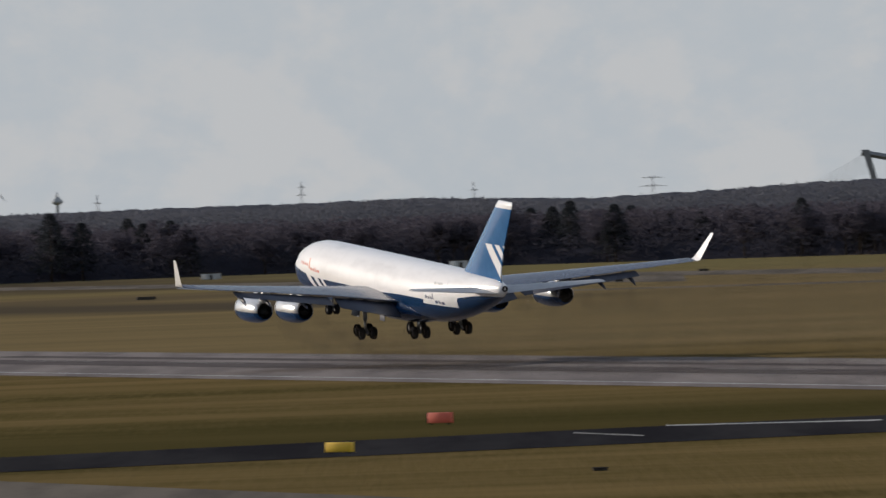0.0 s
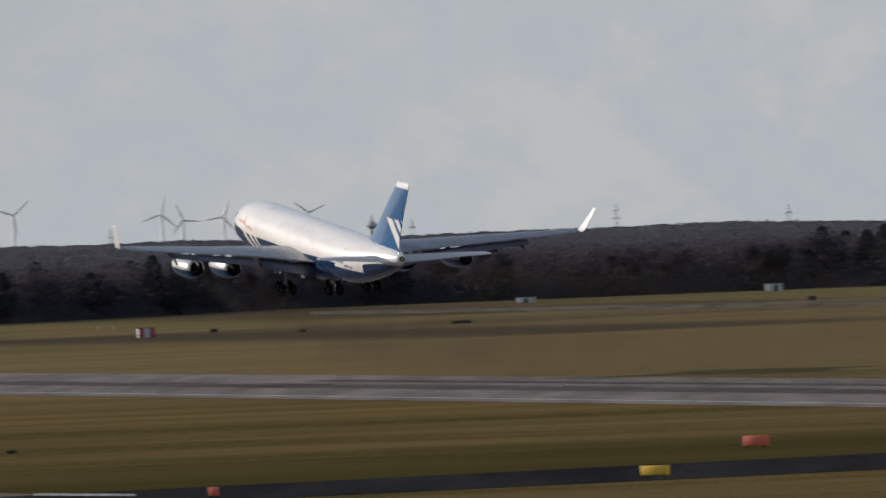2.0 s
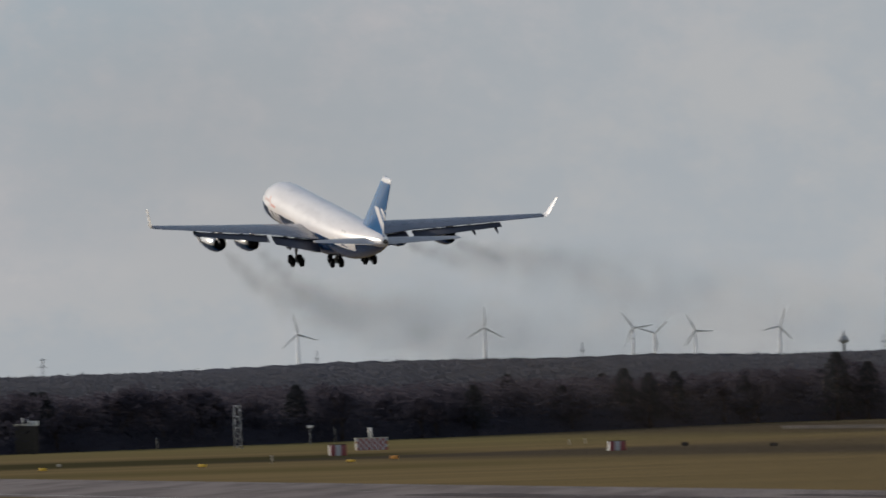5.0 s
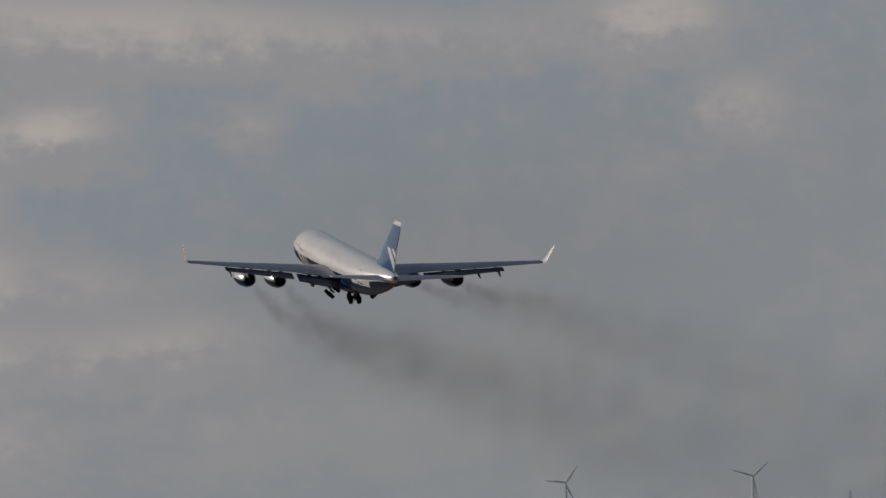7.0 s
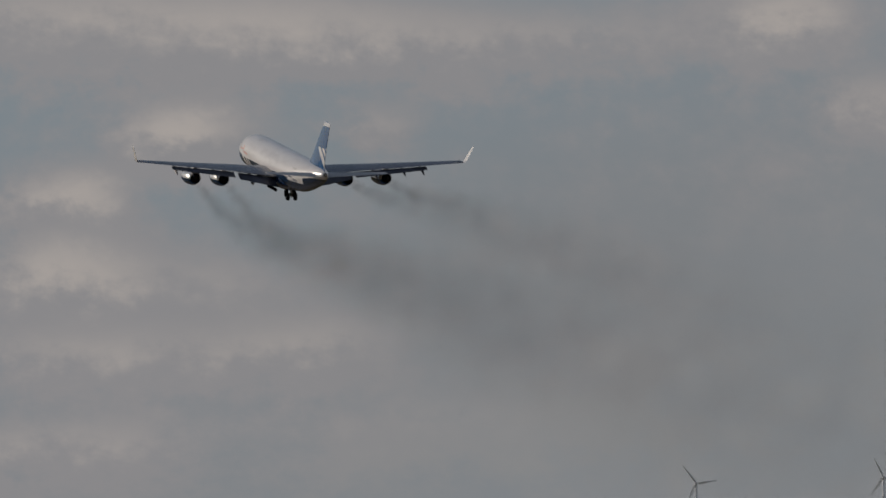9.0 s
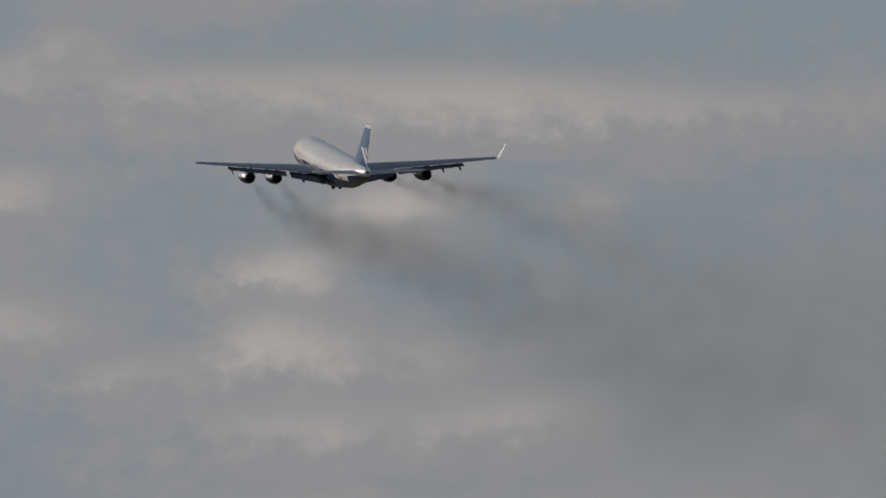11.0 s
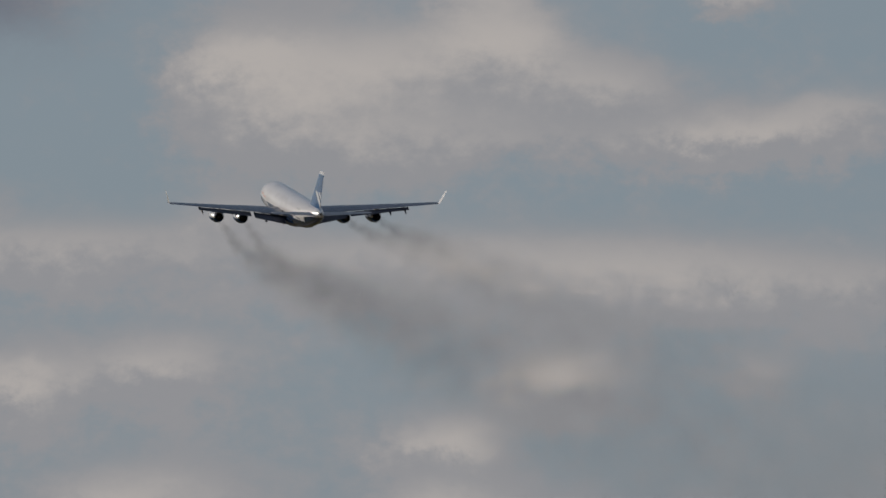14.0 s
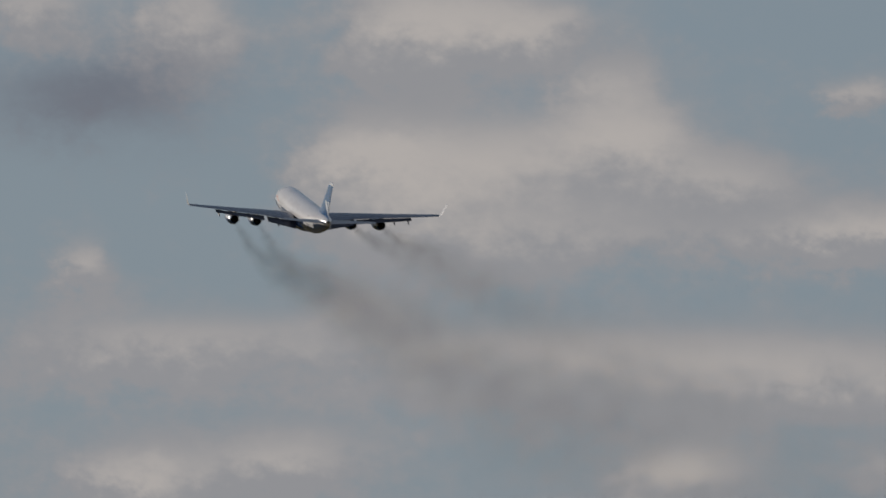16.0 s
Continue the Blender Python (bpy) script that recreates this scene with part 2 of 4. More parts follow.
def livery_nacelle():
    k = Nodes("nacelle_paint", .2, .6)
    x, y, z = k.axes()
    blue = k.step(z, -.15, -.25)
    dirt = k.noise(1.2, 5, (.3, 1, 1))
    white = k.mix(k.step(dirt, .4, .75), (.78, .78, .78), (.6, .6, .6))
    return k.colour(k.mix(blue, white, (.012, .07, .2)))


BODY, FIN, NACELLE = livery_body(), livery_fin(), livery_nacelle()
WHITE_SKIN = plain("white_skin", (.78, .78, .78), .3, 0, .15, 1.0)
WING_SKIN = plain("grey_wing_skin", (.085, .092, .125), .25, 0, .25, .6)
WING_SKIN.node_tree.nodes["Principled BSDF"].inputs["Specular IOR Level"].default_value = .3
FLAP_SKIN = plain("flap_metal", (.03, .034, .056), .5, 0, .3, .8)
BARE_METAL = plain("bare_metal", (.55, .54, .53), .3, .9, .3, 2.0)
SOOT = plain("sooty_metal", (.03, .03, .03), .6, .4, .3, 2.0)
RUBBER = plain("black_rubber", (.018, .018, .02), .8, 0, .3, 3.0)
STRUT = plain("grey_strut_paint", (.35, .36, .37), .45, .2, .3, 3.0)
GLASS_DARK = plain("cockpit_glass", (.02, .022, .026), .1, 0, .2, 2.0)
RED_MARK = plain("red_lettering", (.55, .17, .12), .5, 0, .2, 2.0)
ORANGE_MARK = plain("orange_emblem", (.6, .2, .11), .5, 0, .2, 2.0)
NAVY_MARK = plain("navy_lettering", (.03, .05, .12), .5, 0, .2, 2.0)


def smoke_material():
    """Thin smoke: densest in the middle of each puff, thinning with age down the trail."""
    k = Nodes("thin_brown_smoke", 1.0)
    uv = k.t.nodes.new("ShaderNodeUVMap")
    uv.uv_map = "puff"
    sep = k.t.nodes.new("ShaderNodeSeparateXYZ")
    k.t.links.new(uv.outputs[0], sep.inputs[0])
    soft = k.step(sep.outputs[0], 1.0, 0.0)
    grain = k.step(k.noise(.16, 5), .25, .7)
    a = k.math("MULTIPLY", k.math("MULTIPLY", soft, sep.outputs[1]), k.math("MULTIPLY", grain, SMOKE_ALPHA))
    k.link(k.bsdf.inputs["Alpha"], a)
    return k.colour((.19, .142, .1))


SMOKE_ALPHA = .05
SMOKE = smoke_material()
scene.cycles.transparent_max_bounces = 128


# ---- mesh helpers ----
def part(name, bm, material, parent, label="", smooth=True):
    me = bpy.data.meshes.new(name)
    bmesh.ops.recalc_face_normals(bm, faces=bm.faces[:])
    bm.to_mesh(me)
    bm.free()
    me.materials.append(material)
    if smooth:
        me.shade_smooth()
    ob = new(name, me)
    ob.parent = parent
    if label:
        tagged(ob, label)
    return ob


def thing(name, label, category, place=None, group="", kind=""):
    ob = new(name)
    if place is not None:
        ob.matrix_basis = place
    return tagged(ob, label, category, group, kind)


def loft(bm, rings, cap=True):
    rows = [[bm.verts.new(p) for p in ring] for ring in rings]
    for a, b in zip(rows, rows[1:]):
        n = len(a)
        for i in range(n):
            bm.faces.new((a[i], a[(i + 1) % n], b[(i + 1) % n], b[i]))
    if cap:
        bm.faces.new(rows[0])
        bm.faces.new(rows[-1])
    return bm


def box(bm, size, at=(0, 0, 0), bevel=0.0, m=None):
    r = bmesh.ops.create_cube(bm, size=1)
    bmesh.ops.scale(bm, vec=size, verts=r["verts"])
    bmesh.ops.translate(bm, vec=at, verts=r["verts"])
    if bevel:
        es = list({e for v in r["verts"] for e in v.link_edges})
        bmesh.ops.bevel(bm, geom=es, offset=bevel, segments=2, affect="EDGES", profile=.5)
    return bm


def rod(bm, a, b, r0, r1=None, n=8):
    a, b = Vector(a), Vector(b)
    r1 = r0 if r1 is None else r1
    q = (b - a).to_track_quat("Z", "Y")
    rings = []
    for p, r in ((a, r0), (b, r1)):
        rings.append([p + q @ Vector((math.cos(i * math.tau / n) * r, math.sin(i * math.tau / n) * r, 0)) for i in range(n)])
    return loft(bm, rings)


def spun(bm, profile, axis="x", n=28, at=(0, 0, 0), cap=False):
    """Rings of a turned body: profile of (distance along the axis, radius)."""
    rings = []
    for d, r in profile:
        ring = []
        for i in range(n):
            c, s = math.cos(i * math.tau / n) * r, math.sin(i * math.tau / n) * r
            p = (d, c, s) if axis == "x" else (c, d, s) if axis == "y" else (c, s, d)
            ring.append(Vector(p) + Vector(at))
        rings.append(ring)
    return loft(bm, rings, cap)


def smooth_table(table, x):
    """A smooth value from rows (x, a, b...)."""
    for i in range(len(table) - 1):
        a, b = table[i], table[i + 1]
        if x <= b[0]:
            f = max(0, (x - a[0]) / (b[0] - a[0]))
            return [p + (q - p) * f for p, q in zip(a[1:], b[1:])]
    return list(table[-1][1:])


# ---- ground and paving ----
HEADING = 18.4             # degrees to the left of +y in which the runway runs
RUN_Y = 1090.9            # where its centre line crosses the line of sight at the start
fwd = Vector((-math.sin(radians(HEADING)), math.cos(radians(HEADING)), 0))
side = Vector((math.cos(radians(HEADING)), math.sin(radians(HEADING)), 0))


def on_runway(s, n, z=0.0):
    return Vector((0, RUN_Y, z)) + fwd * s + side * n


def sheet(name, corners, z, material, label, category="ground", sub=1):
    bm = bmesh.new()
    vs = [bm.verts.new((c[0], c[1], z)) for c in corners]
    bm.faces.new(vs)
    if sub > 1:
        bmesh.ops.subdivide_edges(bm, edges=bm.edges[:], cuts=sub, use_grid_fill=True)
    return tagged(part(name, bm, material, None, smooth=False), label, category, kind="structure")


sheet("ground", [(-4900, -1500), (4900, -1500), (4900, 4990), (-4900, 4990)], 0, GRASS, "brownish winter grass of a wide airfield", "ground", 60)


def band(name, left_far, right_far, left_near, right_near, z, material, label, stretch=1.0):
    lf, rf, ln, rn = (Vector((*p, 0)) for p in (left_far, right_far, left_near, right_near))
    d0, d1 = (rf - lf) * stretch, (rn - ln) * stretch
    return sheet(name, [lf - d0, rf + d1 * 0 + d0, rn + d1, ln - d1], z, material, label, "paving")


# runway with shoulders, edge lines and worn rubber
def run_strip(name, s0, s1, n0, n1, z, material, label):
    return sheet(name, [on_runway(s0, n0), on_runway(s1, n0), on_runway(s1, n1), on_runway(s0, n1)], z, material, label, "paving")


RN, RF = -32.0, 24.0       # near and far edge of the runway, from its centre line
run_strip("runway", -1300, 3000, RN, RF, .03, RUNWAY, "worn grey concrete runway with tyre marks")
run_strip("runway_line", -1300, 3000, RN + 5.2, RN + 6.4, .045, LINE, "white painted runway edge line")
run_strip("runway_line", -1300, 3000, RF - 4.2, RF - 3.4, .045, WORN_LINE, "white painted runway edge line")
run_strip("runway_rubber", -260, 330, -9, 1.5, .05, RUBBER_MARK, "dark rubber deposit on the runway")
run_strip("runway_rubber", -260, 200, 7, 12, .05, RUBBER_MARK, "dark rubber deposit on the runway")
for i in range(-8, 16):
    run_strip("runway_line", i * 60 + 10, i * 60 + 40, -.5, .3, .055, WORN_LINE, "worn white dash of the runway centre line")
# dark taxiway that leaves the runway, and the parallel one
band("taxiway", (-53.8, 736.7), (32.6, 782.7), (-50.9, 696.5), (30.3, 729.1), .03, ASPHALT, "dark asphalt taxiway between strips of grass", .4)
band("taxiway_line", (16.0, 775.5), (31.6, 768.2), (16.0, 771.7), (31.5, 764.5), .045, LINE, "pale worn line on the dark taxiway", 0)
band("taxiway_line", (9.0, 762.5), (13.8, 745.6), (8.9, 758.9), (13.7, 742.1), .045, WORN_LINE, "pale worn line on the dark taxiway", 0)
band("taxiway_line", (-51.9, 743.2), (-43.9, 730.2), (-51.4, 736.3), (-43.5, 723.6), .045, LINE, "pale worn line on the dark taxiway", 0)
band("taxiway", (-29.3, 681.4), (-2.0, 608.5), (-26.6, 618.1), (-1.8, 557.6), .025, PALE_PAVING, "grey parallel taxiway", 3)
band("taxiway", (-85.9, 2479.7), (26.8, 2216.0), (-82.1, 2369.4), (25.0, 2072.5), .03, PALE_PAVING, "pale distant taxiway", .2)
band("taxiway", (27.0, 2330), (92.0, 2185.2), (25.6, 2240), (85.6, 2050), .032, PALE_PAVING, "pale distant taxiway", 0)
band("service_road", (22.1, 1926), (79.5, 1885), (21.8, 1900), (78.1, 1855), .03, PALE_PAVING, "narrow pale service road in the grass", 0)


# ---- woods ----
def wood_colours(name, a, b, c):
    k = Nodes(name, .95)
    f = k.math("ADD", k.math("MULTIPLY", k.island(), .55), k.math("MULTIPLY", k.random(), .45))
    col = k.mix(k.step(f, .2, .55), a, b)
    mat = k.colour(k.mix(k.step(f, .6, .9), col, c))
    # thin leaves and twigs let light through
    t = k.t
    thin = t.nodes.new("ShaderNodeBsdfTranslucent")
    k.link(thin.inputs[0], b)
    both = t.nodes.new("ShaderNodeMixShader")
    both.inputs[0].default_value = .5
    t.links.new(k.bsdf.outputs[0], both.inputs[1])
    t.links.new(thin.outputs[0], both.inputs[2])
    t.links.new(both.outputs[0], t.nodes["Material Output"].inputs[0])
    return mat


NEEDLES = wood_colours("dark_needles", (.03, .034, .041), (.039, .043, .048), (.05, .054, .055))
TWIGS = wood_colours("bare_twigs", (.064, .063, .084), (.08, .073, .092), (.104, .089, .1))
BARK = plain("bark", (.07, .055, .045), .9, 0, .4, 2.0)
# undergrowth colours, darkened to paint the shade at the foot of the wood
SHADED_BRUSH = wood_colours("shaded_brush", (.044, .045, .062), (.052, .051, .067), (.064, .06, .072))
# twigs of the far wood, paler and bluer: distance haze put into the colour
HAZED_TWIGS = wood_colours("hazed_far_twigs", (.108, .114, .14), (.116, .121, .146), (.124, .128, .152))
rng = np.random.default_rng(5)


def clumps(centres, sizes, gen):
    """Loose tufts: three crossing blades round each centre."""
    n = len(centres)
    k = 3
    c = np.repeat(centres, k, axis=0)
    s = np.repeat(sizes, k)[:, None]
    d = gen.normal(size=(n * k, 3, 3))
    d /= np.linalg.norm(d, axis=2, keepdims=True)
    v = (c[:, None, :] + d * s[:, None, :]).reshape(-1, 3)
    f = np.arange(n * k * 3).reshape(-1, 3)
    return v, f


def mesh_of(name, v, f, material):
    me = bpy.data.meshes.new(name)
    n = len(f)
    me.vertices.add(len(v))
    me.vertices.foreach_set("co", np.asarray(v, dtype=np.float32).ravel())
    me.loops.add(n * 3)
    me.loops.foreach_set("vertex_index", np.asarray(f, dtype=np.int32).ravel())
    me.polygons.add(n)
    me.polygons.foreach_set("loop_start", np.arange(0, n * 3, 3, dtype=np.int32))
    me.update(calc_edges=True)
    me.materials.append(material)
    return me


def conifer_crown(gen, h):
    n = 1300
    t = gen.random(n) ** .7
    a = gen.random(n) * math.tau
    lobes = 1 + .25 * np.sin(a * 3 + gen.random() * 6) + .2 * np.sin(t * 26)
    r = (1 - t) ** .5 * h * .26 * lobes * (.45 + .55 * gen.random(n)) + .15
    p = np.stack([np.cos(a) * r, np.sin(a) * r, h * (.12 + .88 * t)], 1)
    return clumps(p, .22 + .35 * (1 - t) * gen.random(n), gen)


def round_crown(gen, h):
    ps = []
    for _ in range(11):
        c = np.array([gen.normal() * h * .15, gen.normal() * h * .15, h * (.45 + .42 * gen.random())])
        q = gen.normal(size=(130, 3))
        q /= np.linalg.norm(q, axis=1, keepdims=True)
        ps.append(c + q * (h * (.08 + .1 * gen.random())) * (gen.random((130, 1)) ** .4) * (1, 1, .85))
    p = np.concatenate(ps)
    p[:, 2] = np.clip(p[:, 2], h * .15, h)
    return clumps(p, .15 + .28 * gen.random(len(p)), gen)


def tree_kind(gen, evergreen, h):
    t = thing("conifer" if evergreen else "bare_tree",
              "dark green conifer at the edge of the wood" if evergreen else "bare brown winter tree at the edge of the wood", "tree", group="trees of the wood edge")
    bm = bmesh.new()
    top = Vector((gen.normal() * .2, gen.normal() * .2, h * (.9 if evergreen else .55)))
    rod(bm, (0, 0, -.2), top, h * .018 + .06, .05, 7)
    if not evergreen:
        for i in range(8):
            z = h * (.22 + .05 * i)
            a = gen.random() * math.tau
            e = Vector((math.cos(a) * h * .2, math.sin(a) * h * .2, z + h * (.2 + .12 * gen.random())))
            rod(bm, (top.x * z / h, top.y * z / h, z), e, .11, .03, 5)
    part("trunk", bm, BARK, t)
    v, f = (conifer_crown if evergreen else round_crown)(gen, h)
    ob = new("crown", mesh_of("crown", v, f, NEEDLES if evergreen else TWIGS))
    ob.parent = t
    return t


# the near edge of the wood, from one end of the view to the other
EDGE = [(-279, 2369), (-233, 2432), (-187, 2486), (-113, 2666), (-41, 2669), (17, 2683), (109, 2593)]


def edge_at(x):
    return smooth_table(EDGE, x)[0]


kinds = [tree_kind(rng, i % 4 == 0, (13.6 if i % 4 == 0 else 12.6) + 2.0 * rng.random()) for i in range(12)]
spots = []
for i in range(280):
    x = -420 + 610 * rng.random()
    spots.append((x, edge_at(x) + 6 + 80 * rng.random() ** 1.1))
for i, (x, y) in enumerate(spots):
    k = kinds[i % 12]
    big = (.78 + .26 * rng.random()) * (1.0 + .08 * math.sin(x * .045) + .05 * math.sin(x * .17))
    m = pose(x, y, 0, 0, 0, 360 * rng.random())
    if i < 12:
        k.matrix_basis = m
        t = k
    else:
        t = copy_thing(k, m)
    t.scale = (big * 1.15, big * 1.15, big)


def wood_strip(name, count, depth0, depth1, low, high, size, material, label, x0, x1, edge, uneven=3.0):
    x = x0 + (x1 - x0) * rng.random(count)
    d = rng.random(count)
    y = np.array([edge(a) for a in x]) + depth0 + (depth1 - depth0) * d
    top = high + uneven * (np.sin(x * .11 + d * 9) * .35 + np.sin(x * .37 + 2 + d * 5) * .25 + np.sin(x * .9 + d * 14) * .25)
    z = low + (top - low) * rng.random(count) ** .75
    v, f = clumps(np.stack([x, y, z], 1), size * (.5 + rng.random(count)), rng)
    # a closed dark mass behind the twigs
    gx = np.linspace(x0, x1, 420)
    ge = np.array([edge(a) for a in gx])
    rows = []
    for j, lift in enumerate((0, .45, .62, .7, .72)):
        gy = ge + depth0 + 9 + (depth1 - depth0 - 9) * j / 4
        gz = high * lift * (1 + .12 * np.sin(gx * .21 + j) + .1 * np.sin(gx * .83 + 2 * j) + .05 * rng.normal(size=len(gx)))
        rows.append(np.stack([gx, gy + (0 if j else -1), gz], 1))
    idx = len(v) + np.arange(5 * 420).reshape(5, 420)
    a, b, c, e = idx[:-1, :-1].ravel(), idx[:-1, 1:].ravel(), idx[1:, 1:].ravel(), idx[1:, :-1].ravel()
    v = np.concatenate([v] + rows)
    f = np.concatenate([f, np.stack([a, b, c], 1), np.stack([a, c, e], 1)])
    me = mesh_of(name, v, f, material)
    me.shade_smooth()
    ob = new(name, me)
    return tagged(ob, label, "woodland", kind="stuff")


wood_strip("undergrowth", 45000, 2, 45, 0, 7.0, .38, SHADED_BRUSH, "tangled undergrowth along the wood edge, coloured dark for shade", -430, 200, edge_at)
wood_strip("woodland", 140000, 25, 110, 0, 12.4, .42, TWIGS, "dense leafless wood behind the airfield", -440, 220, edge_at, 2.0)

# the far wooded rise on the skyline
SKYLINE = [(-8.08, 17.1), (-7.12, 19.2), (-6.7, 18.1), (-5.84, 18.3), (-4.85, 20.1), (-3.61, 19), (-3.15, 19.5), (-2.41, 17.5), (-1.48, 18.2), (-0.77, 18.1), (-0.13, 18.7), (0.8, 16.2), (1.54, 17.7), (2.03, 19.4), (2.43, 19.9)]  # degrees to the right, height of the tree tops


def skyline_height(x, y):
    return smooth_table(SKYLINE, math.degrees(math.atan2(x, y)))[0]


def far_wood():
    n = 170000
    az = np.radians(-11.5 + 16.5 * rng.random(n))
    d = np.where(rng.random(n) < .55, 3480 + 150 * rng.random(n), 3600 + 750 * rng.random(n))
    x, y = d * np.sin(az), d * np.cos(az)
    top = np.array([smooth_table(SKYLINE, a)[0] for a in np.degrees(az)])
    bumps = 1.3 * np.sin(x * .05 + y * .013) + .9 * np.sin(x * .17 + y * .05) + .6 * np.sin(x * .61 + y * .2)
    high = EYE_HEIGHT + (top - EYE_HEIGHT) * d / 4300 - .9 + bumps * .45
    z = 1 + (high - 1) * rng.random(n) ** .55
    v, f = clumps(np.stack([x, y, z], 1), (.3 + .4 * rng.random(n)), rng)
    # the closed mass of the wood under the twigs
    na, nd = 700, 16
    ga, gd = np.meshgrid(np.radians(np.linspace(-11.5, 5, na)), np.linspace(3610, 4330, nd))
    gx, gy = gd * np.sin(ga), gd * np.cos(ga)
    gt = np.interp(np.degrees(ga), [p[0] for p in SKYLINE], [p[1] for p in SKYLINE])
    gb = 1.3 * np.sin(gx * .05 + gy * .013) + .9 * np.sin(gx * .17 + gy * .05) + .6 * np.sin(gx * .61 + gy * .2)
    gz = EYE_HEIGHT + (gt - EYE_HEIGHT) * gd / 4300 - 1.1 + gb * .45 + rng.normal(size=ga.shape) * .05
    gz[0] *= .25
    idx = np.arange(na * nd).reshape(nd, na)
    a, b, c, d4 = idx[:-1, :-1].ravel(), idx[:-1, 1:].ravel(), idx[1:, 1:].ravel(), idx[1:, :-1].ravel()
    base = len(v)
    v = np.concatenate([v, np.stack([gx.ravel(), gy.ravel(), gz.ravel()], 1)])
    f = np.concatenate([f, base + np.stack([a, b, c], 1), base + np.stack([a, c, d4], 1)])
    far = mesh_of("far_woodland", v, f, HAZED_TWIGS)
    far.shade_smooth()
    tagged(new("far_woodland", far), "far leafless woodland on the skyline, haze put into its colour", "woodland", kind="stuff")


far_wood()


# ---- skyline things ----
GREY_AND_SHADED_WHITE = plain("pale_grey_and_shaded_white", (.42, .44, .46), .5, 0, .15, .3)
TURBINE_PAINT = plain("grey_turbine_paint", (.76, .78, .8), .5, 0, .1, .3)
STEEL = plain("weathered_steel", (.4, .41, .43), .6, 0, .25, .4)
TOWER_CONCRETE = plain("pale_tower_concrete", (.34, .36, .38), .8, 0, .15, .2)
CONCRETE = plain("grey_concrete", (.22, .23, .24), .8, 0, .2, .2)


def far_place(az, d):
    return d * math.sin(radians(az)), d * math.cos(radians(az))


ROTORS = []


def wind_turbine(az, hub, blade, phase, d=4600):
    x, y = far_place(az, d)
    t = thing("wind_turbine", "grey three-bladed wind turbine beyond the woods", "wind turbine", pose(x, y, 0, 0, 0, -az), "wind turbines on the skyline")
    bm = bmesh.new()
    spun(bm, [(0, .95), (hub * .5, .72), (hub - .5, .5)], "z", 14, cap=True)
    part("tower", bm, TURBINE_PAINT, t)
    bm = bmesh.new()
    spun(bm, [(-1.3, .35), (-1.1, .62), (1.6, .66), (2.4, .4)], "y", 12, (0, 0, hub), True)
    part("nacelle", bm, TURBINE_PAINT, t)
    bm = bmesh.new()
    spun(bm, [(-.75, .05), (-.6, .3), (-.2, .5), (.2, .5)], "y", 12, cap=True)
    r = part("rotor", bm, TURBINE_PAINT, t)
    r.matrix_basis = pose(0, -1.3, hub)
    for i in range(3):
        bm = bmesh.new()
        rings = []
        for f, c, th in ((.03, .35, .3), (.12, .8, .22), (.25, .95, .16), (.6, .6, .09), (.95, .3, .05), (1.0, .12, .03)):
            rings.append([Vector((px * c, pz * th, f * blade)) for px, pz in ((-.35, 0), (-.1, .5), (.3, .35), (.65, 0), (.3, -.35), (-.1, -.5))])
        loft(bm, rings)
        b = part("blade", bm, TURBINE_PAINT, r)
        b.matrix_basis = pose(0, 0, 0, 0, 120 * i, 0)
    ROTORS.append((r, hub, phase))
    return t


for az, hub, blade, phase in ((-5.068, 32.8, 9.5, 0), (-4.047, 33.1, 9.5, 12), (-3.239, 31.0, 9, -25),
                              (-3.123, 28.3, 8, 60), (-2.901, 28.9, 8.5, -15), (-2.438, 29.5, 8.5, 30)):
    wind_turbine(az, hub, blade, phase)


def lattice_pylon(az, top, arms):
    x, y = far_place(az, 4550)
    t = thing("power_pylon", "grey steel lattice electricity pylon", "pylon", pose(x, y, 0, 0, 0, -az), "pylons on the skyline")
    for sx in (-1, 1):
        for sy in (-1, 1):
            bm = bmesh.new()
            rod(bm, (sx * 1.5, sy * 1.5, 0), (sx * .22, sy * .22, top), .13, .08, 5)
            part("leg", bm, STEEL, t)
    bm = bmesh.new()
    n = 10
    for i in range(n):
        z0, z1 = top * i / n, top * (i + 1) / n
        w0, w1 = 1.5 - 1.28 * i / n, 1.5 - 1.28 * (i + 1) / n
        for sy in (-1, 1):
            rod(bm, (-w0, sy * w0, z0), (w1, sy * w1, z1), .05, n=4)
            rod(bm, (w0, sy * w0, z0), (-w1, sy * w1, z1), .05, n=4)
    part("bracing", bm, STEEL, t)
    for f, w in arms:
        bm = bmesh.new()
        for sx in (-1, 1):
            rod(bm, (0, 0, top * f + .15), (sx * w, 0, top * f), .16, .06, 5)
            rod(bm, (0, 0, top * f + .8), (sx * w, 0, top * f), .08, .05, 5)
        part("cross_arm", bm, STEEL, t)


for (az, top), arms in (((-4.968, 25.5), ((.85, 1.5),)), ((-0.760, 27.6), ((.78, 2.2), (.9, 1.6))), ((-1.875, 24.9), ((.85, 1.8),)), ((0.180, 24.9), ((.85, 2.0),)),
                        ((1.157, 24.5), ((.82, 6.0), (.97, 5.0))), ((-7.887, 25.0), ((.85, 1.6),)), ((-6.462, 25.7), ((.85, 2.2), (.97, 1.5))), ((-3.519, 25.3), ((.85, 1.6),))):
    lattice_pylon(az, top, arms)


